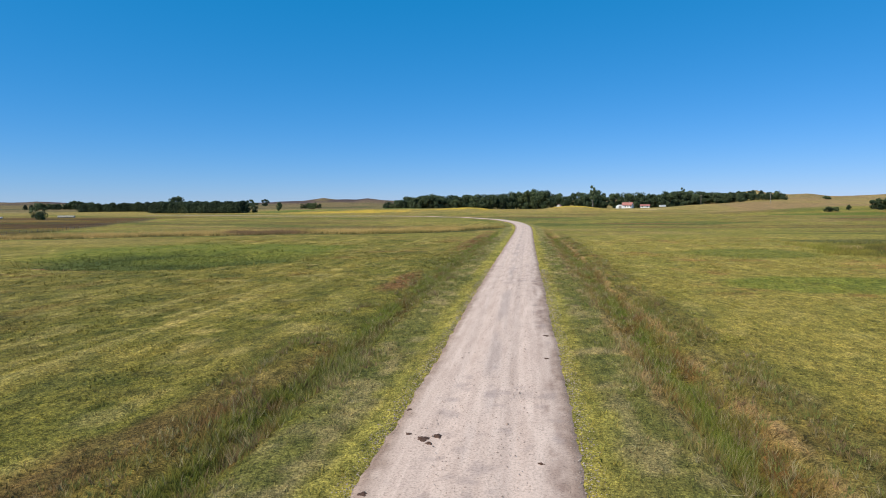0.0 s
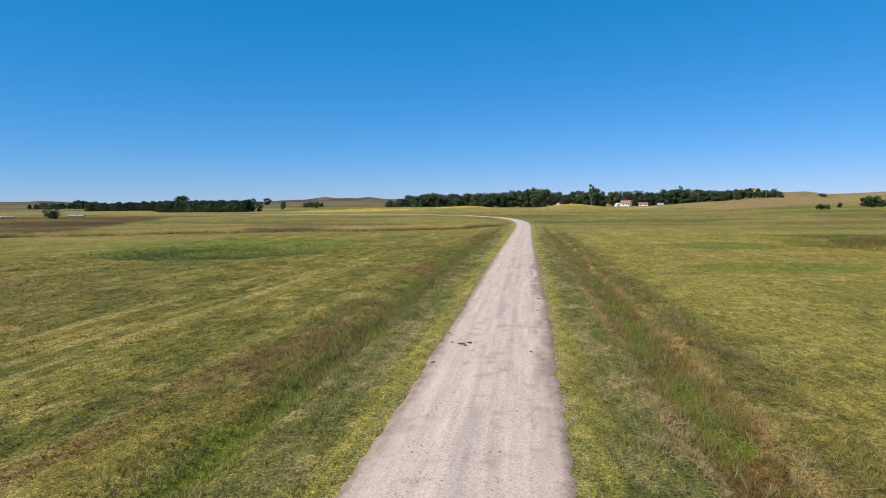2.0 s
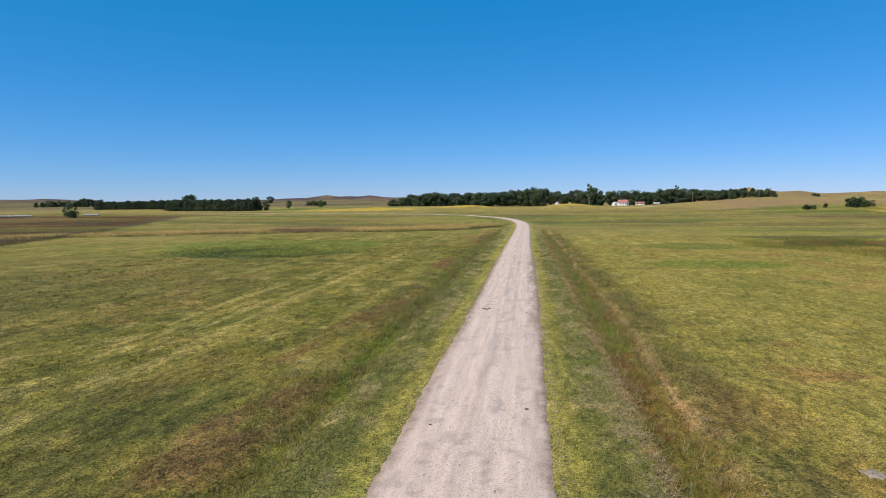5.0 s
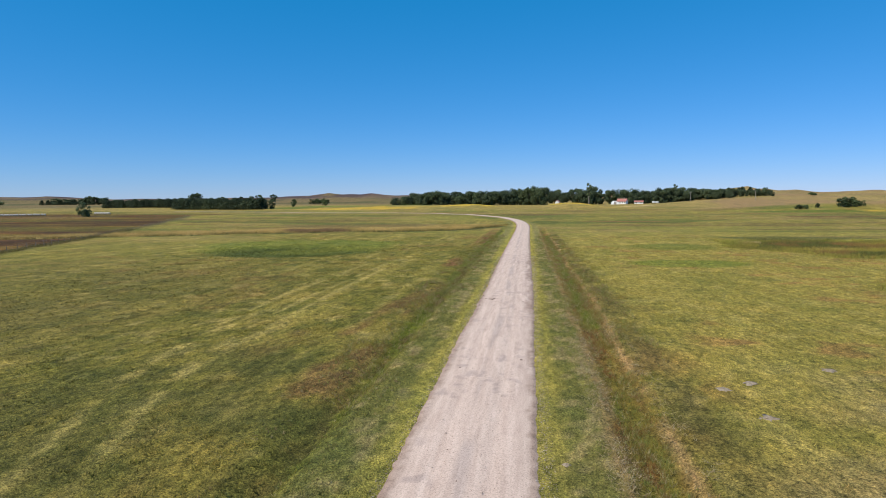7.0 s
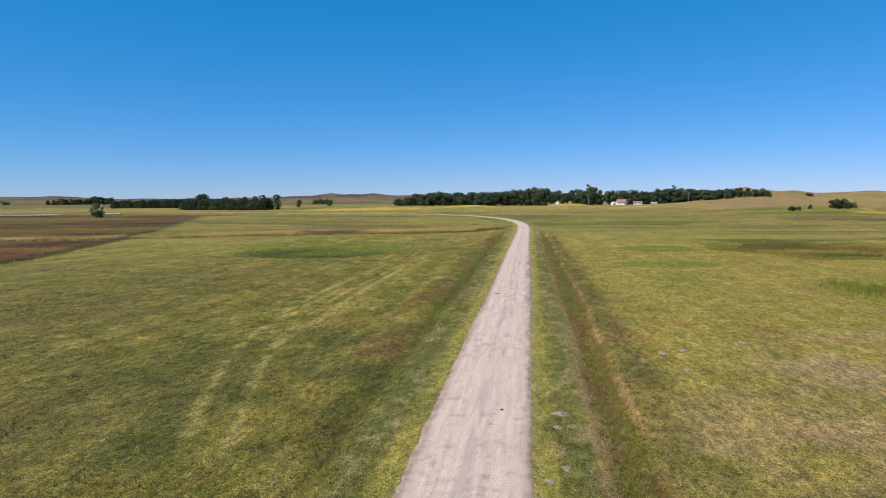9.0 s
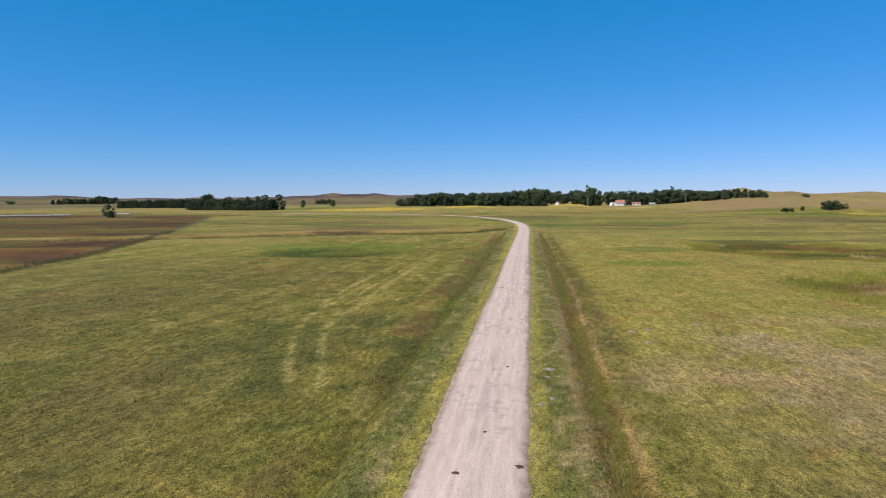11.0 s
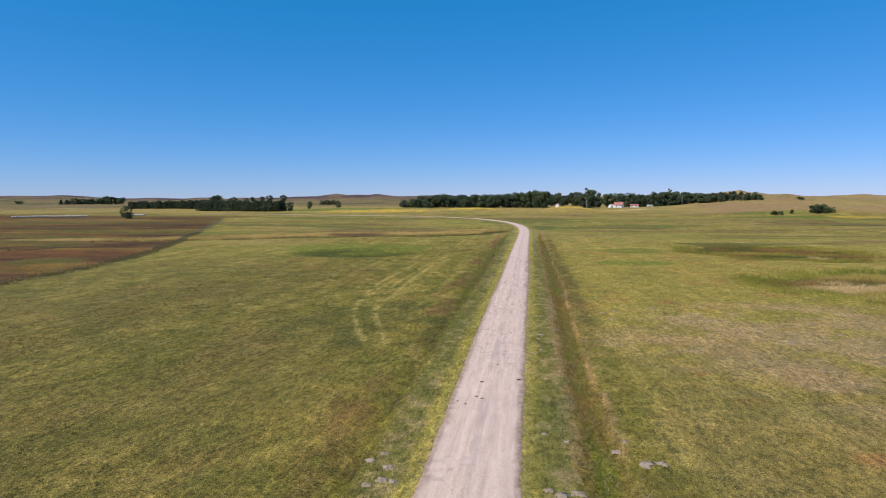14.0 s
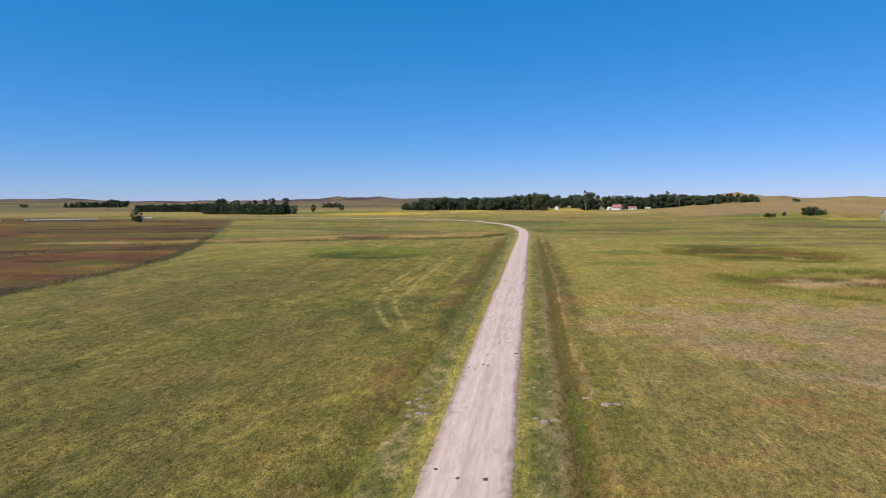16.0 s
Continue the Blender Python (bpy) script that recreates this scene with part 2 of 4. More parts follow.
    # wet hollows: yellow-green rim, rusty ring, pale and dark reeds in the middle
    wet_tone, reed = fbm(x, y, 14, 11, 73), fbm(x, y, 10, 8, 90)
    for name in ("marsh_far", "marsh_near"):
        c = mix(c, (0.185, 0.195, 0.036), 0.95 * q[name])
        c = mix(c, (0.110, 0.128, 0.024), 0.9 * q[name] * step(0.48, 0.58, reed))
        core = q[name] * q[name + "_core"]
        c = mix(c, (0.162, 0.102, 0.040), 0.95 * core)
        c = mix(c, (0.075, 0.092, 0.026), 0.9 * core * step(0.45, 0.54, wet_tone))
        c = mix(c, (0.400, 0.320, 0.170), 0.85 * core * step(0.52, 0.62, fbm(x, y, 12, 8, 75)))
        c = mix(c, (0.215, 0.200, 0.040), 0.8 * core * step(0.54, 0.62, fbm(x, y, 20, 9, 85)))
    c = mix(c, (0.132, 0.160, 0.030), 0.8 * oval(x, y, -47, 82, 24, 20))
    c = mix(c, (0.066, 0.086, 0.025), 0.85 * q["marsh_left"] * (0.3 + 0.7 * step(0.36, 0.6, fbm(x, y, 14, 9, 68))))
    c = mix(c, (0.120, 0.165, 0.026), 0.65 * q["lush"])
    c = mix(c, (0.330, 0.210, 0.125), oval(x, y, -45.5, 57, 5, 1.6))
    c = mix(c, (0.290, 0.232, 0.085), 0.9 * q["strip"])
    c = mix(c, (0.420, 0.320, 0.130), 0.95 * q["strip"] * step(0.36, 0.5, fbm(x, y, 9, 7, 80)))
    c = mix(c, (0.150, 0.100, 0.062), 0.9 * q["strip"] * oval(x, y, -67, 150, 12, 8))
    # shadow at the foot of the tall strip, painted as dark turf
    c = mix(c, (0.050, 0.060, 0.020), 0.92 * q["strip_shade"])
    c = mix(c, (0.105, 0.100, 0.045), 0.8 * q["fence_weeds"])
    # roadside, from the gravel outwards
    c = mix(c, (0.132, 0.142, 0.046), 0.75 * q["shoulder"])
    c = mix(c, (0.300, 0.248, 0.130), 0.65 * q["shoulder"] * step(0.5, 0.68, fbm(x, y, 0.8, 1.3, 76)))
    c = mix(c, (0.272, 0.252, 0.066), q["verge"] * np.where(o < 0, 1.0, 0.8) * (0.62 + 0.38 * step(0.3, 0.6, n2)))
    deep = fbm(x, y, 1.1, 14, 77)
    lane = near_lane(o, x, y)
    for name in ("ditch_right", "ditch_left"):
        tone = (0.170, 0.112, 0.038) if name == "ditch_right" else (0.132, 0.162, 0.028)
        c = mix(c, tone, (0.6 + 0.35 * step(-45, -15, y)) * q[name])
        c = mix(c, (0.105, 0.132, 0.020), 0.95 * q[name] * lane * (0.4 + 0.6 * step(0.3, 0.6, deep)))
        c = mix(c, (0.140, 0.066, 0.030), (0.35 + 0.35 * step(-45, -15, y)) * q[name] * step(0.5, 0.72, fbm(x, y, 0.9, 3, 78)))
    # narrow gully in the left ditch
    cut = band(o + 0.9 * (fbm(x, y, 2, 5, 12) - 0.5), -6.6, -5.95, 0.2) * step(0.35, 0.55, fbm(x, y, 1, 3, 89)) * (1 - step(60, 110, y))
    worn = band(o, -10.5, -7.0, 0.8) * step(0.46, 0.62, fbm(x, y, 2.2, 5.5, 92)) * (1 - step(10, 30, y))
    c = mix(c, (0.160, 0.098, 0.046), (0.35 + 0.4 * step(-45, -20, y)) * worn)
    # gully's shade painted in as a dark line, together with its dark plants
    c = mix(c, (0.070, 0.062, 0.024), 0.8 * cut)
    c = mix(c, (0.118, 0.090, 0.040), 0.5 * q["rust_right"])
    c = mix(c, (0.165, 0.092, 0.044), 0.9 * q["rust_left"])
    c = mix(c, (0.305, 0.208, 0.108), (0.45 + 0.4 * step(-55, -30, y)) * q["straw_right"])
    # wheel tracks of a tractor in the left pasture
    for track in TRACKS:
        some = (x > -24) & (x < -9) & (y > -31) & (y < 49)
        if some.any():
            d = np.full(x.shape, 99.0)
            d[some] = line_distance(x[some], y[some], track)
            c = mix(c, (0.320, 0.275, 0.100), 0.7 * (1 - step(0.12, 0.42, d)) * step(0.3, 0.55, n2))
    # golden weeds on the rises before the trees, dry sand hills behind
    gold = step(0.5, 0.64, fbm(x, y, 30, 22, 79)) * band(y, 525, 620, 22) * step(-420, -330, x)
    c = mix(c, (0.245, 0.200, 0.075), 0.75 * step(470, 540, y))
    c = mix(c, (0.380, 0.280, 0.040), 0.5 * gold * (1 - step(80, 130, x)))
    # long wet and weedy streaks of the far right-hand pasture
    for cx, cy, rx, ry, tone in STREAKS:
        c = mix(c, tone, 0.95 * oval(x, y, cx, cy, rx, ry))
    # distance haze is put into the hill colours, strongest on the left
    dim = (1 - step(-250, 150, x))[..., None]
    hill = np.maximum(step(760, 1050, r), step(405, 450, y + 12 * (fbm(x, y, 30, 20, 84) - 0.5)) * step(110, 190, x))
    high = step(0.82, 0.93, r / np.interp(np.degrees(np.arctan2(x, y)), *zip(*FAR)))
    dry = mix(np.zeros(x.shape + (3,)) + np.array((0.245, 0.195, 0.080)), (0.140, 0.142, 0.050), (0.2 + 0.8 * dim[..., 0]) * step(0.45, 0.62, fbm(x, y, 120, 90, 82)))
    dry = mix(dry, (0.235, 0.165, 0.092), 0.8 * step(60, 200, x) * step(0.35, 0.6, fbm(x, y, 70, 45, 86)))
    dry = mix(dry, (0.205, 0.150, 0.100), high * (0.35 + 0.65 * dim[..., 0]))
    dry = mix(dry, (0.110, 0.080, 0.070), high * (0.3 + 0.7 * dim[..., 0]) * step(0.36, 0.56, fbm(x, y, 90, 70, 81)))
    dry = mix(dry, (0.280, 0.225, 0.090), 0.7 * step(0.55, 0.75, fbm(x, y, 60, 60, 83)))
    # left hills darkened and blued to stand in for haze
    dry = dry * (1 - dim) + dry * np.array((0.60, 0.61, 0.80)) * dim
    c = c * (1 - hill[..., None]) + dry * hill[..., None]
    return c * np.array((1.10, 0.965, 0.83))


MEADOW_PATCHES = [
    (-150, 113, 34, 9, (0.380, 0.300, 0.125)), (-200, 240, 60, 30, (0.075, 0.044, 0.028)), (-118, 57, 26, 13, (0.165, 0.082, 0.034)), (-230, 196, 50, 13, (0.080, 0.052, 0.032)),
    (-170, 165, 60, 16, (0.150, 0.135, 0.036)), (-330, 330, 60, 26, (0.215, 0.150, 0.070)), (-300, 265, 60, 16, (0.120, 0.120, 0.036)), (-95, 25, 12, 10, (0.210, 0.150, 0.040)),
]
WET_STREAKS = [
    (66, 117, 18, 6, (0.105, 0.108, 0.036)), (30, 84, 8, 10, (0.150, 0.160, 0.036)),
    (40, 226, 26, 8, (0.100, 0.112, 0.030)), (44, 238, 20, 6, (0.165, 0.105, 0.045)), (182, 390, 46, 10, (0.095, 0.125, 0.026)), (160, 366, 50, 8, (0.150, 0.100, 0.042)),
    (222, 374, 40, 7, (0.115, 0.128, 0.030)), (140, 478, 46, 10, (0.300, 0.230, 0.050)), (236, 393, 22, 7, (0.330, 0.255, 0.045)), (190, 274, 26, 11, (0.095, 0.060, 0.036)), (160, 300, 30, 8, (0.125, 0.085, 0.040)),
    (106, 590, 22, 14, (0.380, 0.310, 0.180)), (136, 540, 26, 9, (0.120, 0.130, 0.034)), (110, 340, 50, 9, (0.115, 0.122, 0.034)), (80, 150, 26, 5, (0.125, 0.130, 0.034)),
]
DRY_STREAKS = [
    (60, 320, 40, 8, (0.120, 0.120, 0.034)), (-5, 375, 34, 10, (0.135, 0.100, 0.045)), (-190, 600, 90, 18, (0.105, 0.150, 0.035)), (9, 232, 7, 22, (0.095, 0.110, 0.030)),
    (42, 553, 24, 16, (0.400, 0.300, 0.045)), (-52, 540, 28, 12, (0.410, 0.310, 0.045)), (-165, 528, 66, 14, (0.380, 0.285, 0.050)), (-250, 566, 50, 22, (0.100, 0.130, 0.030)), (-150, 560, 60, 9, (0.085, 0.125, 0.026)), (185, 640, 40, 8, (0.360, 0.280, 0.060)),
    (-640, 690, 26, 20, (0.52, 0.45, 0.35)), (-1250, 1350, 40, 30, (0.50, 0.43, 0.34)), (-1420, 1500, 40, 30, (0.50, 0.43, 0.34)),
]
STREAKS = WET_STREAKS + DRY_STREAKS
TRACKS = [smooth_line(p, 2) for p in (
    [(-21.4, 46), (-21.5, 31), (-22, 12), (-20.2, -7), (-16.8, -19), (-13.2, -28)],
    [(-18.6, 46), (-18.7, 31), (-19.2, 12), (-17.8, -6), (-14.7, -17.5), (-10.8, -28.5)],
    [(-17.4, 40), (-17.5, 20), (-16.9, -6), (-15.8, -14)],
)]


# ---- meshes and materials ----
def mesh_of(name, verts, faces, tint=None, smooth=False):
    """A mesh from arrays of places and of faces with the same number of corners."""
    verts, faces = np.asarray(verts, np.float32), np.asarray(faces, np.int32)
    me = bpy.data.meshes.new(name)
    n, k = faces.shape
    me.vertices.add(len(verts))
    me.vertices.foreach_set("co", verts.ravel())
    me.loops.add(n * k)
    me.loops.foreach_set("vertex_index", faces.ravel())
    me.polygons.add(n)
    me.polygons.foreach_set("loop_start", np.arange(n, dtype=np.int32) * k)
    me.polygons.foreach_set("use_smooth", np.full(n, smooth))
    if tint is not None:
        layer = me.attributes.new("tint", "FLOAT_COLOR", "POINT")
        layer.data.foreach_set("color", np.c_[tint, np.ones(len(tint))].astype(np.float32).ravel())
    me.update(calc_edges=True)
    me.validate()
    return me


class Nodes:
    """A node material, written short."""

    def __init__(self, name):
        self.mat = bpy.data.materials.new(name)
        self.mat.use_nodes = True
        self.tree = self.mat.node_tree
        self.bsdf = self.tree.nodes["Principled BSDF"]

    def add(self, kind, **inputs):
        node = self.tree.nodes.new(kind)
        for key, value in inputs.items():
            self.set(node, key.replace("_", " "), value)
        return node

    def set(self, node, key, value):
        if isinstance(value, bpy.types.NodeSocket):
            self.tree.links.new(value, node.inputs[key])
        else:
            node.inputs[key].default_value = value

    def noise(self, scale, detail=4, rough=0.6, vector=None):
        node = self.add("ShaderNodeTexNoise", Scale=scale, Detail=detail, Roughness=rough)
        if vector:
            self.tree.links.new(vector, node.inputs["Vector"])
        return node.outputs["Fac"]

    def ramp(self, fac, stops):
        node = self.tree.nodes.new("ShaderNodeValToRGB")
        self.tree.links.new(fac, node.inputs["Fac"])
        ramp = node.color_ramp
        while len(ramp.elements) < len(stops):
            ramp.elements.new(0.5)
        for element, (at, colour) in zip(ramp.elements, stops):
            element.position, element.color = at, (*colour, 1)
        return node.outputs["Color"]

    def blend(self, fac, a, b, mode="MIX"):
        node = self.tree.nodes.new("ShaderNodeMix")
        node.data_type, node.blend_type = "RGBA", mode
        for index, value in ((0, fac), (6, a), (7, b)):
            if isinstance(value, bpy.types.NodeSocket):
                self.tree.links.new(value, node.inputs[index])
            else:
                node.inputs[index].default_value = value if index == 0 else (*value, 1)
        return node.outputs[2]

    def place(self, scale=(1, 1, 1)):
        geo = self.tree.nodes.new("ShaderNodeNewGeometry")
        return self.add("ShaderNodeMapping", Vector=geo.outputs["Position"], Scale=scale).outputs["Vector"]

    def bump(self, height, strength, distance=0.02):
        node = self.add("ShaderNodeBump", Height=height, Strength=strength, Distance=distance)
        self.tree.links.new(node.outputs["Normal"], self.bsdf.inputs["Normal"])

    def done(self, colour=None, rough=0.8, metal=0.0, spec=0.3):
        if colour is not None:
            self.set(self.bsdf, "Base Color", colour if isinstance(colour, bpy.types.NodeSocket) else (*colour, 1))
        self.set(self.bsdf, "Roughness", rough)
        self.set(self.bsdf, "Metallic", metal)
        self.set(self.bsdf, "Specular IOR Level", spec)
        return self.mat


def grey(v):
    return (v, v, v)


def turf_material():
    m = Nodes("turf")
    tint = m.add("ShaderNodeAttribute")
    tint.attribute_name = "tint"
    here = m.place()
    slant = m.place((1.0, 0.45, 1.0))
    fine = m.ramp(m.noise(13.0, 4, 0.8, here), [(0.40, grey(0.46)), (0.5, grey(1.0)), (0.60, grey(1.6))])
    clump = m.ramp(m.noise(2.6, 5, 0.75, slant), [(0.38, (0.58, 0.61, 0.58)), (0.5, grey(1.0)), (0.62, (1.42, 1.36, 1.28))])
    mid = m.ramp(m.noise(0.8, 5, 0.7, slant), [(0.34, (0.76, 0.79, 0.77)), (0.5, grey(1.0)), (0.66, (1.24, 1.2, 1.15))])
    wide = m.ramp(m.noise(0.11, 5, 0.6, here), [(0.34, (0.82, 0.88, 0.82)), (0.66, (1.18, 1.12, 1.1))])
    c = m.blend(1.0, tint.outputs["Color"], fine, "MULTIPLY")
    c = m.blend(1.0, c, clump, "MULTIPLY")
    fleck = m.ramp(m.noise(5.5, 3, 0.7, here), [(0.34, grey(0.42)), (0.43, grey(0.95)), (0.58, grey(1.05)), (0.68, (1.5, 1.44, 1.36))])
    c = m.blend(1.0, c, fleck, "MULTIPLY")
    c = m.blend(1.0, c, mid, "MULTIPLY")
    c = m.blend(1.0, c, wide, "MULTIPLY")
    m.bump(m.noise(4.0, 6, 0.75, here), 1.0, 0.16)
    return m.done(c, 0.95, spec=0.1)


def grass_material(name="grass_blades"):
    m = Nodes(name)
    tint = m.add("ShaderNodeAttribute")
    tint.attribute_name = "tint"
    m.done(tint.outputs["Color"], 0.75, spec=0.15)
    geo = m.tree.nodes.new("ShaderNodeNewGeometry")
    soft = m.tree.nodes.new("ShaderNodeVectorMath")
    soft.operation = "MULTIPLY_ADD"
    soft.inputs[1].default_value, soft.inputs[2].default_value = (0.55, 0.55, 0.55), (0, 0, 0.8)
    m.tree.links.new(geo.outputs["Normal"], soft.inputs[0])
    m.tree.links.new(soft.outputs[0], m.bsdf.inputs["Normal"])
    leaf = m.add("ShaderNodeBsdfTranslucent", Color=tint.outputs["Color"])
    both = m.add("ShaderNodeMixShader", Fac=0.3)
    m.tree.links.new(m.bsdf.outputs[0], both.inputs[1])
    m.tree.links.new(leaf.outputs[0], both.inputs[2])
    m.tree.links.new(both.outputs[0], m.tree.nodes["Material Output"].inputs["Surface"])
    return m.mat


def gravel_material():
    m = Nodes("gravel")
    tint = m.add("ShaderNodeAttribute")
    tint.attribute_name = "tint"
    here = m.place()
    long = m.place((3.0, 0.12, 1))
    grit = m.ramp(m.noise(16, 5, 0.8, here), [(0.36, grey(0.62)), (0.47, grey(0.97)), (0.62, grey(1.16))])
    blot = m.ramp(m.noise(1.0, 5, 0.65, m.place((2.6, 0.35, 1))), [(0.36, (0.91, 0.89, 0.88)), (0.64, (1.06, 1.06, 1.06))])
    wheel = m.ramp(m.noise(1.3, 3, 0.5, long), [(0.38, (0.94, 0.925, 0.92)), (0.62, (1.04, 1.04, 1.04))])
    c = m.blend(1.0, tint.outputs["Color"], grit, "MULTIPLY")
    c = m.blend(1.0, c, blot, "MULTIPLY")
    c = m.blend(1.0, c, wheel, "MULTIPLY")
    m.bump(m.noise(30, 5, 0.7, here), 0.4, 0.02)
    return m.done(c, 0.95, spec=0.15)


def plain_material(name, a, b, scale, rough=0.8, bump=0.3, metal=0.0, spec=0.3):
    """A surface with stains of two sizes between two colours."""
    m = Nodes(name)
    here = m.place()
    c = m.ramp(m.noise(scale, 6, 0.7, here), [(0.32, a), (0.68, b)])
    c = m.blend(1.0, c, m.ramp(m.noise(scale * 7, 4, 0.6, here), [(0.3, grey(0.85)), (0.7, grey(1.12))]), "MULTIPLY")
    m.bump(m.noise(scale * 5, 5, 0.7, here), bump, 0.02)
    return m.done(c, rough, metal, spec)


def leaf_material(name, stops):
    m = Nodes(name)
    geo = m.tree.nodes.new("ShaderNodeNewGeometry")
    info = m.tree.nodes.new("ShaderNodeObjectInfo")
    c = m.ramp(geo.outputs["Random Per Island"], stops)
    own = m.ramp(info.outputs["Random"], [(0.0, (0.62, 0.66, 0.70)), (0.6, grey(0.9)), (1.0, (1.18, 1.15, 1.05))])
    c = m.blend(1.0, c, own, "MULTIPLY")
    m.done(c, 0.7, spec=0.2)
    leaf = m.add("ShaderNodeBsdfTranslucent", Color=c)
    both = m.add("ShaderNodeMixShader", Fac=0.25)
    m.tree.links.new(m.bsdf.outputs[0], both.inputs[1])
    m.tree.links.new(leaf.outputs[0], both.inputs[2])
    m.tree.links.new(both.outputs[0], m.tree.nodes["Material Output"].inputs["Surface"])
    return m.mat


TURF, BLADES, GRAVEL = turf_material(), grass_material(), gravel_material()
STONE = plain_material("field_stone", (0.20, 0.15, 0.12), (0.42, 0.35, 0.31), 3.0)
DUNG = plain_material("dry_dung", (0.045, 0.022, 0.014), (0.120, 0.062, 0.042), 9.0, bump=0.8)
SAND = plain_material("dug_sand", (0.20, 0.145, 0.095), (0.38, 0.295, 0.215), 7.0, bump=1.0)
BARK = plain_material("bark", (0.06, 0.048, 0.038), (0.15, 0.12, 0.10), 3.0, 0.9, 0.8)
PALE_WOOD = plain_material("weathered_wood", (0.22, 0.19, 0.16), (0.42, 0.37, 0.32), 2.0, 0.85)
POST_WOOD = plain_material("fence_wood", (0.12, 0.10, 0.08), (0.26, 0.22, 0.18), 4.0, 0.9)
WIRE = plain_material("galvanised_wire", (0.28, 0.28, 0.28), (0.42, 0.42, 0.41), 3.0, 0.45, 0.1, 0.9)
WHITE = plain_material("white_paint", (0.70, 0.69, 0.67), (0.84, 0.83, 0.81), 0.8, 0.6)
RED_ROOF = plain_material("red_metal_roof", (0.30, 0.10, 0.08), (0.42, 0.18, 0.14), 0.5, 0.5)
GLASS_DARK = plain_material("window_glass", (0.02, 0.025, 0.03), (0.05, 0.055, 0.06), 0.7, 0.1, 0.0, 0.0, 0.6)
WRAP = plain_material("bale_wrap", (0.34, 0.29, 0.24), (0.56, 0.50, 0.43), 0.8, 0.9)
STEEL = plain_material("galvanised_steel", (0.45, 0.45, 0.45), (0.66, 0.66, 0.65), 0.9, 0.4, 0.1, 0.6)
BROAD_LEAF = leaf_material("broad_leaves", [(0.0, (0.050, 0.070, 0.040)), (0.5, (0.096, 0.125, 0.060)), (1.0, (0.150, 0.176, 0.080))])
CEDAR_LEAF = leaf_material("cedar_foliage", [(0.0, (0.040, 0.056, 0.033)), (0.6, (0.070, 0.092, 0.046)), (1.0, (0.105, 0.125, 0.058))])
SHRUB_LEAF = leaf_material("shrub_leaves", [(0.0, (0.044, 0.062, 0.026)), (0.5, (0.078, 0.104, 0.040)), (1.0, (0.120, 0.142, 0.060))])


def part(name, bm, material, parent=None, label=""):
    """Links a bmesh, or a mesh, as one object."""
    if isinstance(bm, bmesh.types.BMesh):
        me = bpy.data.meshes.new(name)
        bm.to_mesh(me)
        bm.free()
    else:
        me = bm
    ob = new(name, me)
    if not me.materials:
        me.materials.append(material)
    ob.parent = parent
    return tagged(ob, label)


def ground_at(x, y):
    return float(land(np.array([float(x)]), np.array([float(y)]))[0])


# ---- the ground: one sheet to the horizon ----
def spread(lo, hi, fine_lo, fine_hi, pitch, growth_lo, growth_hi):
    core = list(np.arange(fine_lo, fine_hi + pitch / 2, pitch))
    v, s = core[-1], pitch
    while v < hi:
        s = min(s * growth_hi, 60)
        v += s
        core.append(v)
    v, s, low = core[0], pitch, []
    while v > lo:
        s = min(s * growth_lo, 160)
        v -= s
        low.append(v)
    return np.array(low[::-1] + core)


def build_ground():
    gx = spread(-4300, 4300, -28, 28, 0.4, 1.022, 1.022)
    gy = spread(-1500, 4400, -72, 62, 0.42, 1.2, 1.013)
    x, y = np.meshgrid(gx, gy)
    x, y = x.ravel(), y.ravel()
    zone = turf_zones(x, y)
    z = land(x, y) - 0.16 * (1 - step(2.0, 2.5, np.abs(zone["offset"]))) * (1 - step(175, 200, y))
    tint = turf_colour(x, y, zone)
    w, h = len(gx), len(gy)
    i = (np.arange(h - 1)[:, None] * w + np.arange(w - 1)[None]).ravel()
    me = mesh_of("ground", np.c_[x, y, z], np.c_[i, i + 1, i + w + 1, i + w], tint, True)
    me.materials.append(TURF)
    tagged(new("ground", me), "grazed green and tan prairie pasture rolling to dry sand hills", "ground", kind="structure")


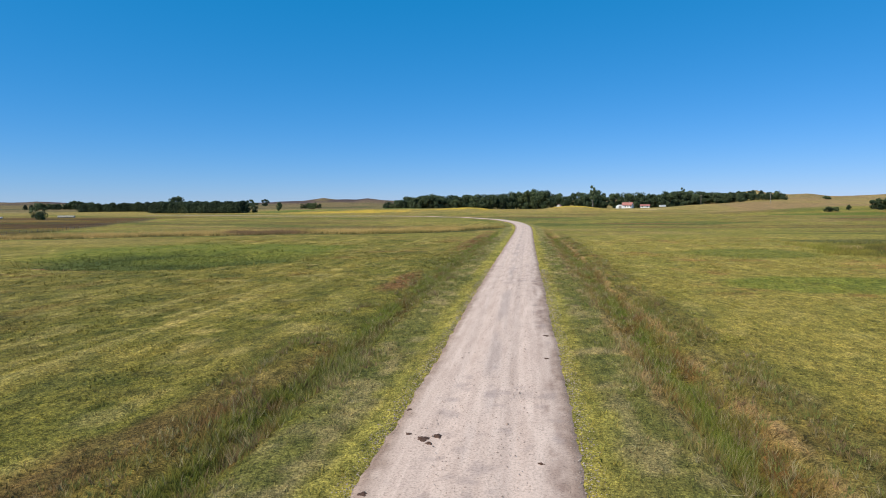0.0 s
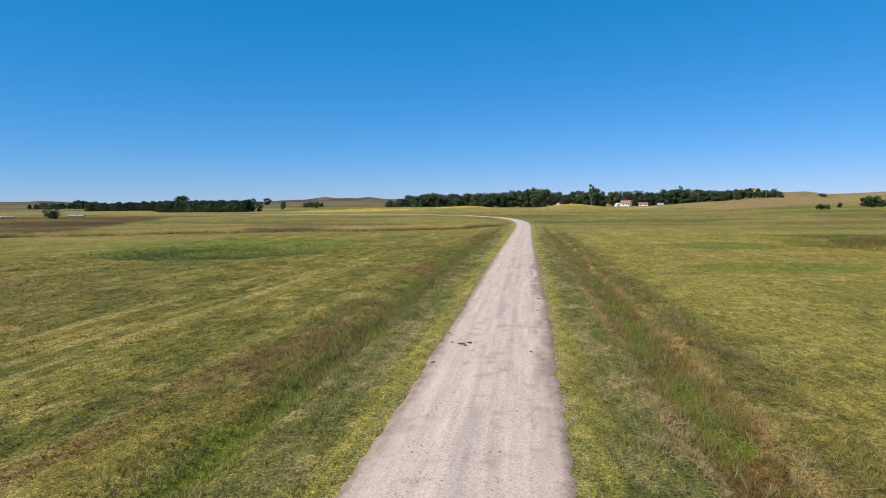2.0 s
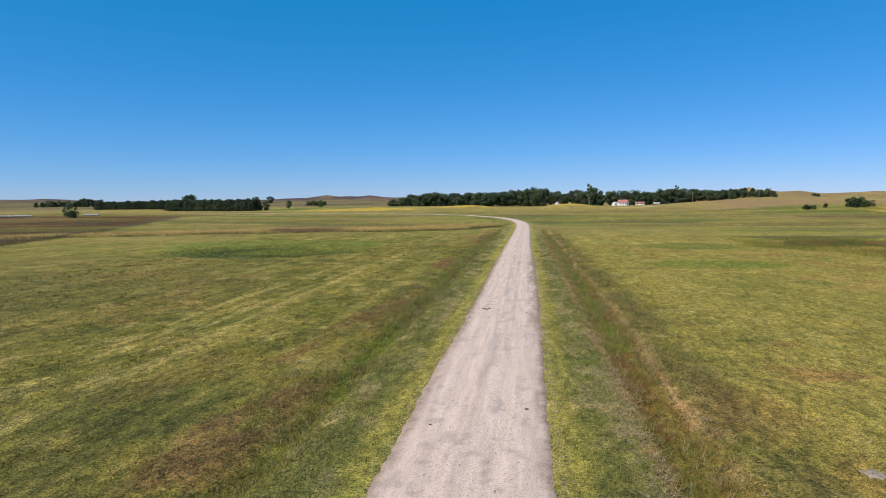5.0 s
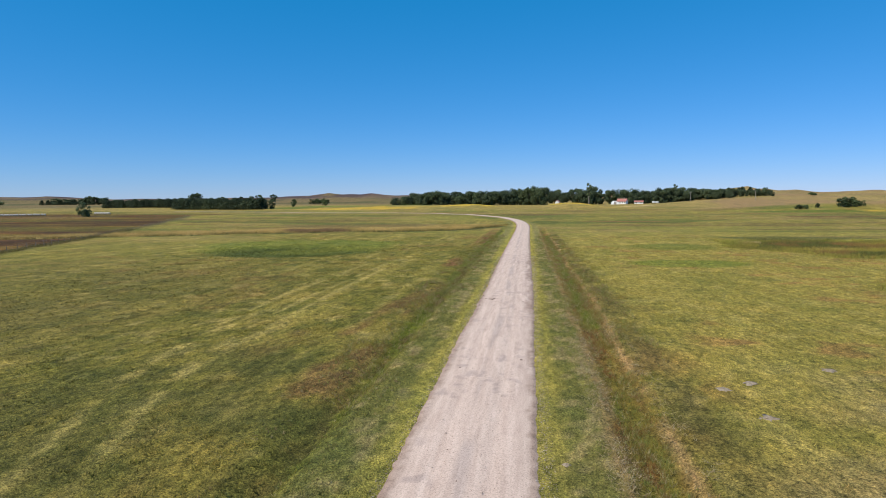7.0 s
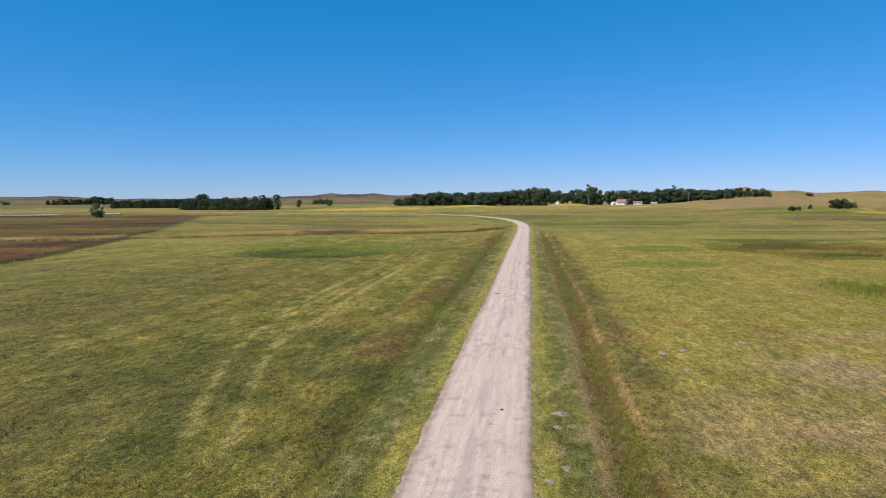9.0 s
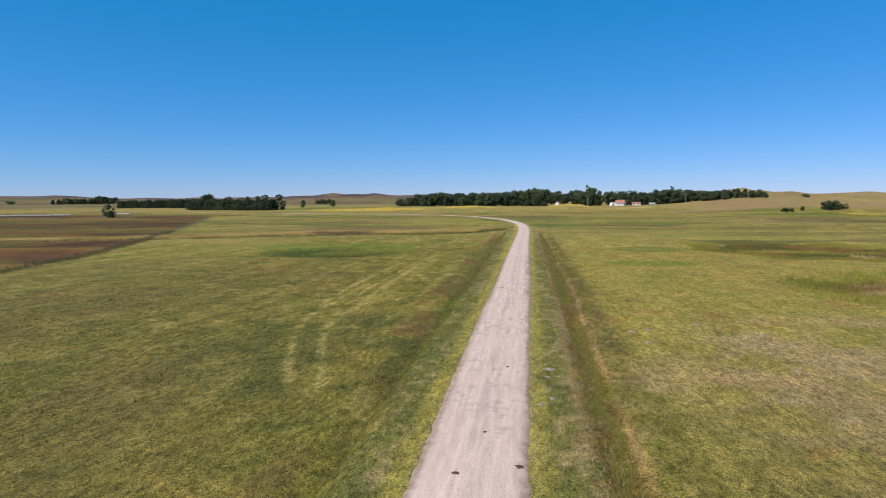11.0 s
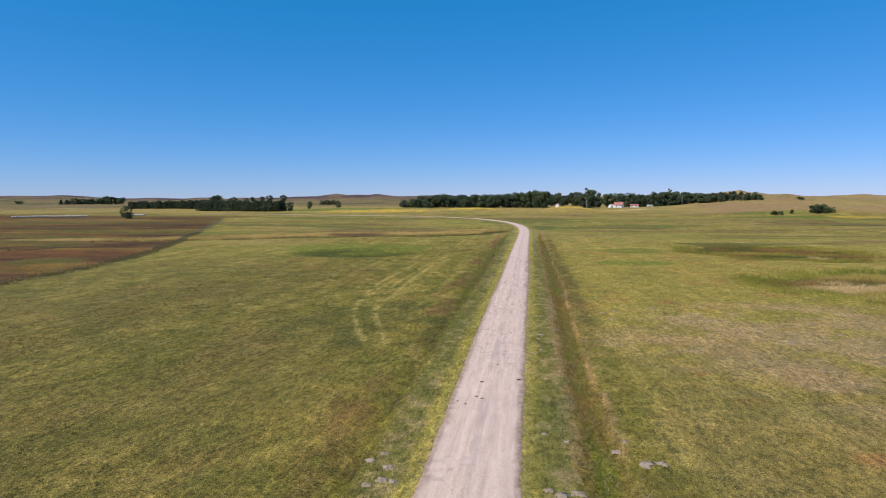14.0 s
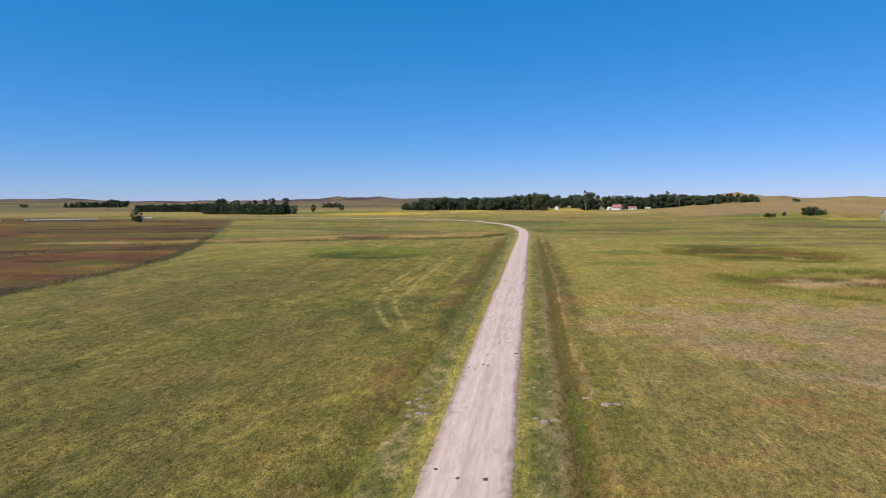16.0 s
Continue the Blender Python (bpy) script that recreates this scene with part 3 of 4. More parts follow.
def build_road():
    line = along(ROAD_LINE[(ROAD_LINE[:, 1] > -420)], 0.2)
    n = len(line)
    t = np.gradient(line, axis=0)
    t /= np.hypot(*t.T)[:, None]
    side = np.c_[t[:, 1], -t[:, 0]]
    u = np.linspace(-1, 1, 45)
    ragged_l = 0.22 * (fbm(line[:, 1], line[:, 0] * 0, 0.45, 1, 91) - 0.5) + 0.10 * (fbm(line[:, 1], line[:, 0] * 0, 1.6, 1, 115) - 0.5) + 0.10 * (fbm(line[:, 1], line[:, 0] * 0, 9, 1, 93) - 0.5)
    ragged_r = 0.22 * (fbm(line[:, 1], line[:, 0] * 0, 0.45, 1, 95) - 0.5) + 0.10 * (fbm(line[:, 1], line[:, 0] * 0, 1.6, 1, 117) - 0.5) + 0.10 * (fbm(line[:, 1], line[:, 0] * 0, 9, 1, 97) - 0.5)
    left = np.interp(line[:, 1], [-70, 0, 30, 80, 180], [2.54, 2.64, 2.44, 2.25, 2.4])
    across = np.where(u[None] < 0, u[None] * (left + ragged_l)[:, None], u[None] * (HALF + ragged_r)[:, None])
    x, y = line[:, :1] + side[:, :1] * across, line[:, 1:] + side[:, 1:] * across
    base = land(line[:, 0], line[:, 1])[:, None]
    rut = np.exp(-(((np.abs(across + 0.1) - 0.95) / 0.28) ** 2))
    z = base + 0.09 * (1 - u[None] ** 2) - 0.03 * rut + 0.006 * (fbm(x, y, 0.5, 3.0, 99) - 0.5) + 0.02
    z = z - 0.10 * step(0.93, 1.0, np.abs(u))[None] + 0.22 * step(170, 200, y)
    s = across
    pale, grit = np.array((0.548, 0.404, 0.328)), np.array((0.41, 0.308, 0.246))
    c = mix(np.zeros(x.shape + (3,)) + pale, grit, 0.55 * step(1.5, 2.5, np.abs(s)) * (0.4 + 0.6 * fbm(x, y, 0.7, 2, 101)))
    c = mix(c, (0.385, 0.295, 0.255), 0.6 * (1 - step(0.12, 0.42, np.abs(s + 0.1))) * step(0.35, 0.6, fbm(x, y, 0.5, 5, 103)))
    damp = band(s, 1.7, 2.6, 0.3) * step(0.34, 0.6, fbm(x, y, 0.5, 4, 105)) * band(y, 8, 62, 7)
    c = mix(c, (0.225, 0.140, 0.106), 0.8 * damp * (0.35 + 0.65 * step(0.4, 0.6, fbm(x, y, 0.25, 0.4, 113))))
    c = mix(c, (0.30, 0.225, 0.20), 0.5 * step(0.6, 0.75, fbm(x, y, 0.5, 0.5, 107)) * step(0.45, 0.6, fbm(x, y, 3, 9, 109)))
    rim = step(0.76, 0.95, np.abs(u)[None] + 0.16 * (fbm(x, y, 0.5, 1.6, 116) - 0.5))
    c = mix(c, (0.330, 0.225, 0.170), 0.8 * rim)
    c = mix(c, (0.235, 0.155, 0.115), 0.75 * rim * step(0.42, 0.66, fbm(x, y, 0.28, 0.3, 111)))
    w = len(u)
    i = (np.arange(n - 1)[:, None] * w + np.arange(w - 1)[None]).ravel()
    me = mesh_of("road", np.c_[x.ravel(), y.ravel(), z.ravel()], np.c_[i, i + 1, i + w + 1, i + w], c.reshape(-1, 3), True)
    me.materials.append(GRAVEL)
    tagged(new("road", me), "pale pinkish gravel ranch road with wheel tracks and ragged edges", "road", kind="structure")


def road_top(x, y):
    u = min(1.0, abs(x) / HALF)
    return ground_at(0, y) + 0.02 + 0.09 * (1 - u * u)


build_ground()
build_road()


# ---- grass: uncountable blades, one object for each kind ----
rng = np.random.default_rng(7)


def nearness(x, y):
    """How near the road's passer-by comes to a place with it in sight, in metres."""
    ahead = np.where(y > 12, y, np.interp(y, [-70, 12], [31, 12.5]))
    return np.maximum(ahead, np.abs(x) / 0.62)


def scatter(x0, x1, y0, y1, count):
    return rng.uniform(x0, x1, count), rng.uniform(y0, y1, count)


def blades(name, x, y, height, width, colour, count, lean, label, category):
    """count blades round each place; height and width per place."""
    n = len(x)
    k = np.repeat(np.arange(n), count)
    m = len(k)
    turn = rng.uniform(0, 2 * math.pi, m)
    out = rng.uniform(0, 1, m) * width[k] * 2.2
    bx, by = x[k] + np.cos(turn) * out, y[k] + np.sin(turn) * out
    o = road_offset(bx, by)
    keep = np.abs(o) > np.where(o < 0, np.interp(by, [-70, 0, 30, 80, 180], [2.4, 2.5, 2.3, 2.1, 2.25]), 2.46) + 0.42 * fbm(bx, by, 0.5, 0.6, 133)
    k, turn, bx, by = k[keep], turn[keep], bx[keep], by[keep]
    m = len(k)
    h = height[k] * rng.uniform(0.55, 1.15, m)
    w = width[k] * rng.uniform(0.6, 1.2, m) * 0.5
    bz = land(bx, by) - 0.02
    face = rng.uniform(0, 2 * math.pi, m)
    dx, dy = np.cos(face) * w, np.sin(face) * w
    tip = h * lean * rng.uniform(0.2, 1.0, m)
    tx, ty = bx + np.cos(turn) * tip, by + np.sin(turn) * tip
    v = np.stack([np.c_[bx - dx, by - dy, bz], np.c_[bx + dx, by + dy, bz], np.c_[tx, ty, bz + h]], 1).reshape(-1, 3)
    c = colour[k] * rng.uniform(0.74, 1.32, (m, 1)) * rng.uniform(0.92, 1.08, (m, 3))
    # a little darker at the base, lighter at the tip
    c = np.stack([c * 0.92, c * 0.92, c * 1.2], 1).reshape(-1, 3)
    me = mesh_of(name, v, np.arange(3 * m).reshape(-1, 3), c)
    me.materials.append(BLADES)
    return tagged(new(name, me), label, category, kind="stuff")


def build_grass():
    # cropped pasture
    x, y = scatter(-52, 52, -72, 82, 900000)
    d = nearness(x, y)
    keep = (rng.uniform(0, 1, len(x)) < (13 / d) ** 1.5 * 0.62) & (np.abs(road_offset(x, y)) > 2.5)
    x, y, d = x[keep], y[keep], d[keep]
    q = turf_zones(x, y)
    tall = 0.055 + 0.05 * fbm(x, y, 2.4, 3.5, 121) + 0.05 * q["shoulder"] + 0.02 * q["verge"]
    colour = turf_colour(x, y, q) * (0.72 + 0.62 * fbm(x, y, 0.45, 0.6, 135))[:, None]
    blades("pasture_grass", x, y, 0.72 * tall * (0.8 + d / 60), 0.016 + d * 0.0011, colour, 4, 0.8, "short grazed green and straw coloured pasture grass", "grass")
    # scattered clumps that the herd left standing
    x, y = scatter(-62, 62, -72, 120, 330000)
    d = nearness(x, y)
    patch = fbm(x, y, 1.5, 2.2, 131)
    keep = (rng.uniform(0, 1, len(x)) < np.minimum(1, (24 / d) ** 1.1) * (0.12 + 0.88 * step(0.45, 0.72, patch)) * 0.5) & (np.abs(road_offset(x, y)) > 2.9)
    x, y, d, patch = x[keep], y[keep], d[keep], patch[keep]
    tone = rng.uniform(0, 1, (len(x), 1))
    colour = turf_colour(x, y) * (0.8 + 0.5 * tone) * np.array((1.0, 1.02, 0.92))
    blades("grass_clumps", x, y, 0.06 + 0.11 * patch, 0.028 + d * 0.0012, colour, 6, 1.1, "low uneven clumps of olive and straw pasture grass", "grass")
    # taller tufts in and beside both ditches
    x, y = scatter(-10.5, 10.8, -72, 130, 330000)
    d = nearness(x, y)
    q = turf_zones(x, y)
    o = q["offset"]
    ahead = step(-18, 8, y)
    rough = np.maximum(1.25 * band(o, -9.2, -4.6, 0.5) * (0.6 + 0.4 * ahead), band(o, 4.4, 10.0, 0.5) * (0.1 + 0.9 * ahead))
    patch = fbm(x, y, 1.3, 2.6, 123)
    lane = near_lane(o, x, y)
    thick = np.maximum.reduce([q["ditch_right"] * (0.25 + 0.75 * np.maximum(ahead, lane)), q["ditch_left"], 0.6 * rough * step(0.42, 0.68, patch)])
    keep = rng.uniform(0, 1, len(x)) < thick * np.minimum(1, (24 / d) ** 0.8) * (0.3 + 0.5 * step(0.3, 0.6, patch))
    x, y, d, patch, o, ahead = x[keep], y[keep], d[keep], patch[keep], o[keep], ahead[keep]
    q = {key: value[keep] for key, value in q.items()}
    low = np.maximum(q["ditch_right"], q["ditch_left"])
    tall = (0.11 + 0.30 * patch) * (0.6 + 0.4 * low) * (0.7 + 0.5 * ahead)
    kind = fbm(x, y, 0.9, 1.6, 125)[:, None]
    own = rng.uniform(0, 1, (len(x), 1))
    colour = turf_colour(x, y, q) * 1.15
    colour = np.where(own < 0.22, np.array((0.160, 0.172, 0.042)), colour)
    colour = np.where(own > 0.86, np.array((0.300, 0.240, 0.115)), colour)
    colour = np.where((kind > 0.62) & (own > 0.35) & (own < 0.7), np.array((0.190, 0.118, 0.062)), colour)
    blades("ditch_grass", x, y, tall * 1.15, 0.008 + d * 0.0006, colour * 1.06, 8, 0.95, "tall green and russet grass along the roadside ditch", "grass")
    # dry stalks lying along the edges of the right-hand ditch
    x, y = scatter(4.4, 8.8, -64, 14, 16000)
    near_edge = np.maximum(band(x, 4.7, 5.9, 0.3), 0.7 * band(x, 7.5, 8.4, 0.3)) * step(0.4, 0.62, fbm(x, y, 0.8, 2.2, 137))
    keep = rng.uniform(0, 1, len(x)) < near_edge
    x, y = x[keep], y[keep]
    tone = rng.uniform(0, 1, (len(x), 1))
    colour = np.array((0.24, 0.165, 0.085)) * (1 - tone) + np.array((0.46, 0.36, 0.21)) * tone
    blades("straw_litter", x, y, rng.uniform(0.06, 0.14, len(x)), np.full(len(x), 0.026), colour, 4, 4.5, "pale dry stalks strewn along the ditch edges", "straw")
    # reeds of the wet hollows, the strip and the fence line
    x, y = scatter(-145, 105, -75, 225, 520000)
    q = turf_zones(x, y)
    thick = np.maximum.reduce([0.9 * q["marsh_far"], q["marsh_near"], 0.4 * q["marsh_left"], q["strip"], q["fence_weeds"] * (y < 200)])
    keep = rng.uniform(0, 1, len(x)) < 0.8 * thick * (0.3 + 0.7 * step(0.35, 0.6, fbm(x, y, 5, 3, 127)))
    x, y = x[keep], y[keep]
    q = {key: value[keep] for key, value in q.items()}
    tall = (0.40 + 0.55 * fbm(x, y, 4, 3, 129)) * (1 - 0.6 * q["marsh_left"]) * (1 + 0.4 * q["strip"]) * (1 - 0.35 * q["fence_weeds"])
    blades("marsh_grass", x, y, tall, np.full(len(x), 0.055), turf_colour(x, y, q) * 1.15, 8, 0.7, "tall reedy grass in wet hollows and along the fence", "grass")


build_grass()


# ---- loose stones, dung and diggings by the road ----
def lump(rings, radius, height, rough, seed, steps=12):
    """A low, uneven mound as a bmesh."""
    bm = bmesh.new()
    r = random.Random(seed)
    loops = []
    wave = [r.uniform(0.72, 1.25) for _ in range(steps)]
    for k in range(rings):
        f = 1 - k / rings
        z = height * (1 - f**1.7)
        loops.append([bm.verts.new((math.cos(a) * radius * f * wave[i] * (1 + rough * r.uniform(-1, 1)), math.sin(a) * radius * f * wave[i] * (1 + rough * r.uniform(-1, 1)), z * (1 + rough * r.uniform(-1, 1)) - (0.03 if k == 0 else 0)))
                      for i, a in enumerate(2 * math.pi * j / steps for j in range(steps))])
    top = bm.verts.new((0, 0, height))
    for a, b in zip(loops[:-1], loops[1:]):
        for i in range(steps):
            bm.faces.new((a[i], a[(i + 1) % steps], b[(i + 1) % steps], b[i]))
    for i in range(steps):
        bm.faces.new((loops[-1][i], loops[-1][(i + 1) % steps], top))
    for face in bm.faces:
        face.smooth = True
    return bm


def build_pebbles():
    n = 26000
    y = rng.uniform(-70, 60, n)
    s = np.where(rng.uniform(0, 1, n) < 0.72, rng.choice([-1, 1], n) * rng.normal(2.6, 0.20, n), rng.normal(-0.1, 1.1, n))
    s = np.clip(s, -2.95, 2.95)
    size = rng.uniform(0.010, 0.024, n) * np.where(rng.uniform(0, 1, n) < 0.04, 1.8, 1)
    z = land(s * 0, y) + 0.02 + 0.09 * (1 - (np.abs(s) / HALF).clip(0, 1) ** 2)
    z = np.where(np.abs(s) > 2.4, z - 0.02, z)
    corner = np.array([(1, 0, 0), (0, 1, 0), (-1, 0, 0), (0, -1, 0), (0, 0, 0.8), (0, 0, -0.5)])
    v = corner[None] * rng.uniform(0.6, 1.3, (n, 6, 1)) * size[:, None, None] + np.stack([s, y, z], 1)[:, None]
    f = np.array([(0, 1, 4), (1, 2, 4), (2, 3, 4), (3, 0, 4), (1, 0, 5), (2, 1, 5), (3, 2, 5), (0, 3, 5)])
    faces = (f[None] + 6 * np.arange(n)[:, None, None]).reshape(-1, 3)
    tone = rng.uniform(0, 1, (n, 1))
    c = np.repeat(np.array((0.20, 0.140, 0.108)) * (1 - tone) + np.array((0.42, 0.34, 0.29)) * tone, 6, 0)
    me = mesh_of("road_stones", v.reshape(-1, 3), faces, c)
    me.materials.append(GRAVEL)
    tagged(new("road_stones", me), "loose brown and grey stones on the gravel road", "stones", kind="stuff")


build_pebbles()


def dung_pat(seed, size):
    bm = lump(4, size, 0.035, 0.4, seed, 15)
    return tagged(part("dung_pat", bm, DUNG), "dark brown dried dung pat on the gravel road", "dung", "dung pats on the road")


for i, (x, y, size) in enumerate([(-1.5, 15.2, 0.19), (-1.15, 15.4, 0.13), (-1.95, 15.5, 0.10), (-1.3, 14.9, 0.09), (1.5, 14.0, 0.08), (-2.3, 17.5, 0.09), (-2.25, 12.1, 0.12), (2.0, 28.3, 0.14),
                                  (1.9, 24.0, 0.12), (-1.7, -65.2, 0.16), (-0.4, -66.2, 0.15), (1.1, -66.1, 0.19), (-0.7, -40.0, 0.19), (2.0, -38.9, 0.21), (-0.8, -43.4, 0.12), (-0.4, -43.8, 0.13),
                                  (-2.0, -44.4, 0.12), (-1.4, -45.0, 0.11), (0.2, -35.2, 0.13), (0.9, -22.9, 0.10), (-1.7, -8.0, 0.09), (1.6, -6.0, 0.08)]):
    pat = dung_pat(100 + i, size)
    pat.matrix_basis = pose(x, y, road_top(x, y) - 0.005, 0, 0, 37 * i)


def sand_mound(seed, size):
    bm = lump(6, size * 0.95, 0.05 + 0.08 * size, 0.42, seed, 20)
    return tagged(part("sand_mound", bm, SAND), "pale freshly dug sand mound in the roadside grass", "mound", "dug sand mounds by the road")


ROADSIDE_MOUNDS = [
    (3.7, -49.4, 0.25), (5, -50.4, 0.26), (4.4, -56.9, 0.42), (5.1, -56.5, 0.36), (3.8, -56.4, 0.3), (7.7, -51.1, 0.36), (8.2, -49.9, 0.2),
    (8.9, -52.8, 0.45), (9.7, -52.7, 0.4), (-5.4, -54.2, 0.34), (-4.3, -56.4, 0.4), (-4.3, -55, 0.38), (-4.9, -53.4, 0.26), (-4.9, -57, 0.32),
    (-3.7, -56.5, 0.3), (3.35, -19.6, 0.2), (3.8, -22.9, 0.4), (3.6, -24.8, 0.28), (3.8, -29.2, 0.28), (3.1, -30.4, 0.25),
]
PASTURE_MOUNDS = [
    (12.9, -9.2, 0.42), (11.3, -10.3, 0.36), (17.8, -6.3, 0.4), (12, -14.1, 0.4), (27.3, -23.6, 0.4), (24, -20, 0.25), (31, -22, 0.4),
    (29, -19, 0.28), (33.5, -19.5, 0.3), (26, -33, 0.3), (35, -27, 0.45), (37, -27.6, 0.5), (40, -18, 0.5), (44, -17, 0.4), (20.5, -21.5, 0.32),
]
for i, (x, y, size) in enumerate(ROADSIDE_MOUNDS + PASTURE_MOUNDS):
    mound = sand_mound(300 + i, size)
    mound.matrix_basis = pose(x, y, ground_at(x, y) - 0.01, 0, 0, 51 * i)


# ---- trees ----
def rod(bm, a, b, ra, rb, sides=6):
    """A tapered rod from a to b."""
    a, b = Vector(a), Vector(b)
    q = (b - a).to_track_quat("Z", "Y")
    rings = [[bm.verts.new(p + q @ Vector((math.cos(2 * math.pi * i / sides) * r, math.sin(2 * math.pi * i / sides) * r, 0))) for i in range(sides)] for p, r in ((a, ra), (b, rb))]
    for i in range(sides):
        bm.faces.new((rings[0][i], rings[0][(i + 1) % sides], rings[1][(i + 1) % sides], rings[1][i]))
    bm.faces.new(rings[0][::-1])
    bm.faces.new(rings[1])


def leaf_cloud(name, centres, radii, per, size, seed, material):
    """Clumps of leaves scattered over the outside of several lobes."""
    r = np.random.default_rng(seed)
    places, turns = [], []
    for c, rad in zip(centres, radii):
        d = r.normal(size=(per, 3))
        d /= np.linalg.norm(d, axis=1)[:, None]
        places.append(np.array(c) + d * np.array(rad) * r.uniform(0.55, 1.12, (per, 1)))
        turns.append(d)
    p, d = np.vstack(places), np.vstack(turns)
    n = len(p)
    d = d + 0.8 * r.normal(size=(n, 3))
    d /= np.linalg.norm(d, axis=1)[:, None]
    a = np.cross(d, r.normal(size=(n, 3)))
    a /= np.linalg.norm(a, axis=1)[:, None]
    b = np.cross(d, a)
    s = size * r.uniform(0.6, 1.4, (n, 1))
    v = np.stack([p - a * s, p - b * s * 0.7 + d * s * 0.25, p + a * s * 1.1, p + b * s * 0.8 - d * s * 0.2], 1).reshape(-1, 3)
    me = mesh_of(name, v, np.arange(4 * n).reshape(-1, 4))
    me.materials.append(material)
    return me


def broadleaf(seed, height, width, label):
    r = random.Random(seed)
    tree = tagged(new("tree"), label, "tree", "farm trees")
    bm = bmesh.new()
    fork = height * 0.3
    rod(bm, (0, 0, -0.4), (0.1, 0, fork), height * 0.03, height * 0.021, 8)
    lobes, radii = [], []
    for i in range(24):
        a, f = 2.4 * i + r.uniform(-0.5, 0.5), r.random() ** 0.6
        z = height * r.uniform(0.07, 0.9)
        reach = width * 0.5 * f * math.sqrt(max(0.1, 1 - ((z / height - 0.5) / 0.52) ** 2))
        c = (math.cos(a) * reach, math.sin(a) * reach, z)
        rad = width * r.uniform(0.13, 0.22)
        lobes.append(c)
        radii.append((rad, rad, rad * r.uniform(0.75, 1.0)))
        if i < 9:
            rod(bm, (0.1, 0, fork * r.uniform(0.7, 1)), c, height * 0.012, height * 0.003, 5)
    lobes.append((0, 0, height * 0.84))
    radii.append((width * 0.18, width * 0.18, height * 0.13))
    part("trunk", bm, BARK, tree)
    part("crown", leaf_cloud("crown", lobes, radii, 110, height * 0.030, seed, BROAD_LEAF), None, tree)
    return tree


def cedar(seed, height, width):
    r = random.Random(seed)
    tree = tagged(new("cedar_tree"), "dark green dense cedar in a windbreak row", "tree", "windbreak cedars")
    bm = bmesh.new()
    rod(bm, (0, 0, -0.4), (0, 0, height * 0.9), height * 0.026, 0.03, 7)
    lobes, radii = [], []
    for i in range(18):
        z = height * (0.08 + 0.84 * (i / 17))
        f = (1 - (z / height) ** 1.6) ** 0.8
        a = 2.4 * i
        reach = width * 0.26 * f * r.uniform(0.6, 1.1)
        c = (math.cos(a) * reach, math.sin(a) * reach, z)
        lobes.append(c)
        rad = width * 0.30 * (0.35 + 0.65 * f) * r.uniform(0.8, 1.15)
        radii.append((rad, rad, rad * 0.95))
        rod(bm, (0, 0, z * 0.95), c, 0.05, 0.02, 4)
    part("trunk", bm, BARK, tree)
    part("crown", leaf_cloud("crown", lobes, radii, 100, height * 0.034, seed, CEDAR_LEAF), None, tree)
    return tree


def poplar(seed, height):
    r = random.Random(seed)
    tree = tagged(new("poplar_tree"), "tall thin half-bare cottonwood above the farm trees", "tree", "farm trees")
    bm = bmesh.new()
    rod(bm, (0, 0, -0.4), (0.3, 0, height * 0.93), height * 0.022, 0.05, 8)
    lobes, radii = [], []
    for i in range(11):
        z = height * (0.42 + 0.56 * i / 10)
        a = 2.4 * i
        reach = height * r.uniform(0.04, 0.13)
        c = (math.cos(a) * reach, math.sin(a) * reach, z)
        rod(bm, (0.1, 0, z - height * 0.09), c, 0.12, 0.03, 5)
        lobes.append(c)
        rad = height * r.uniform(0.04, 0.07)
        radii.append((rad, rad, rad))
    part("trunk", bm, BARK, tree)
    part("crown", leaf_cloud("crown", lobes, radii, 42, height * 0.026, seed, BROAD_LEAF), None, tree)
    return tree


def shrub(seed, height, width):
    r = random.Random(seed)
    bush = tagged(new("shrub"), "rounded green shrub on the open prairie", "shrub", "prairie shrubs")
    bm = bmesh.new()
    lobes, radii = [], []
    for i in range(11):
        a, f = 2.4 * i, r.random() ** 0.5
        z = height * r.uniform(0.25, 0.8)
        c = (math.cos(a) * width * 0.4 * f, math.sin(a) * width * 0.4 * f, z)
        lobes.append(c)
        rad = width * r.uniform(0.13, 0.2)
        radii.append((rad, rad, min(rad, height * 0.3)))
        rod(bm, (0, 0, -0.3), c, 0.07, 0.02, 4)
    part("stems", bm, BARK, bush)
    part("crown", leaf_cloud("crown", lobes, radii, 60, height * 0.07, seed, SHRUB_LEAF), None, bush)
    return bush


def grow(models, x, y, height, made_for, turn, wide=1.0):
    """A copy of one of the models, scaled to its height; the first use moves the model itself."""
    model = models[int(turn * 7.3) % len(models)]
    ob = model if not model.get("used") else copy_thing(model, Matrix())
    model["used"] = 1
    s = height / made_for
    ob.matrix_basis = pose(x, y, ground_at(x, y) - 0.1, 0, 0, turn) @ Matrix.Diagonal((s * wide, s * wide, s, 1))
    return ob


BROAD_LABEL = "dark green broadleaf tree in the farm shelter belt"
BROADS = [broadleaf(11 + k, 16, w, BROAD_LABEL) for k, w in enumerate((13.5, 15.5, 12.5, 14.5, 12))]
CEDARS = [cedar(31 + k, 12, w) for k, w in enumerate((8.5, 9.5, 7.5, 9))]
SHRUBS = [shrub(51 + k, 5, w) for k, w in enumerate((7, 6, 8))]
POPLARS = [poplar(61, 24)]

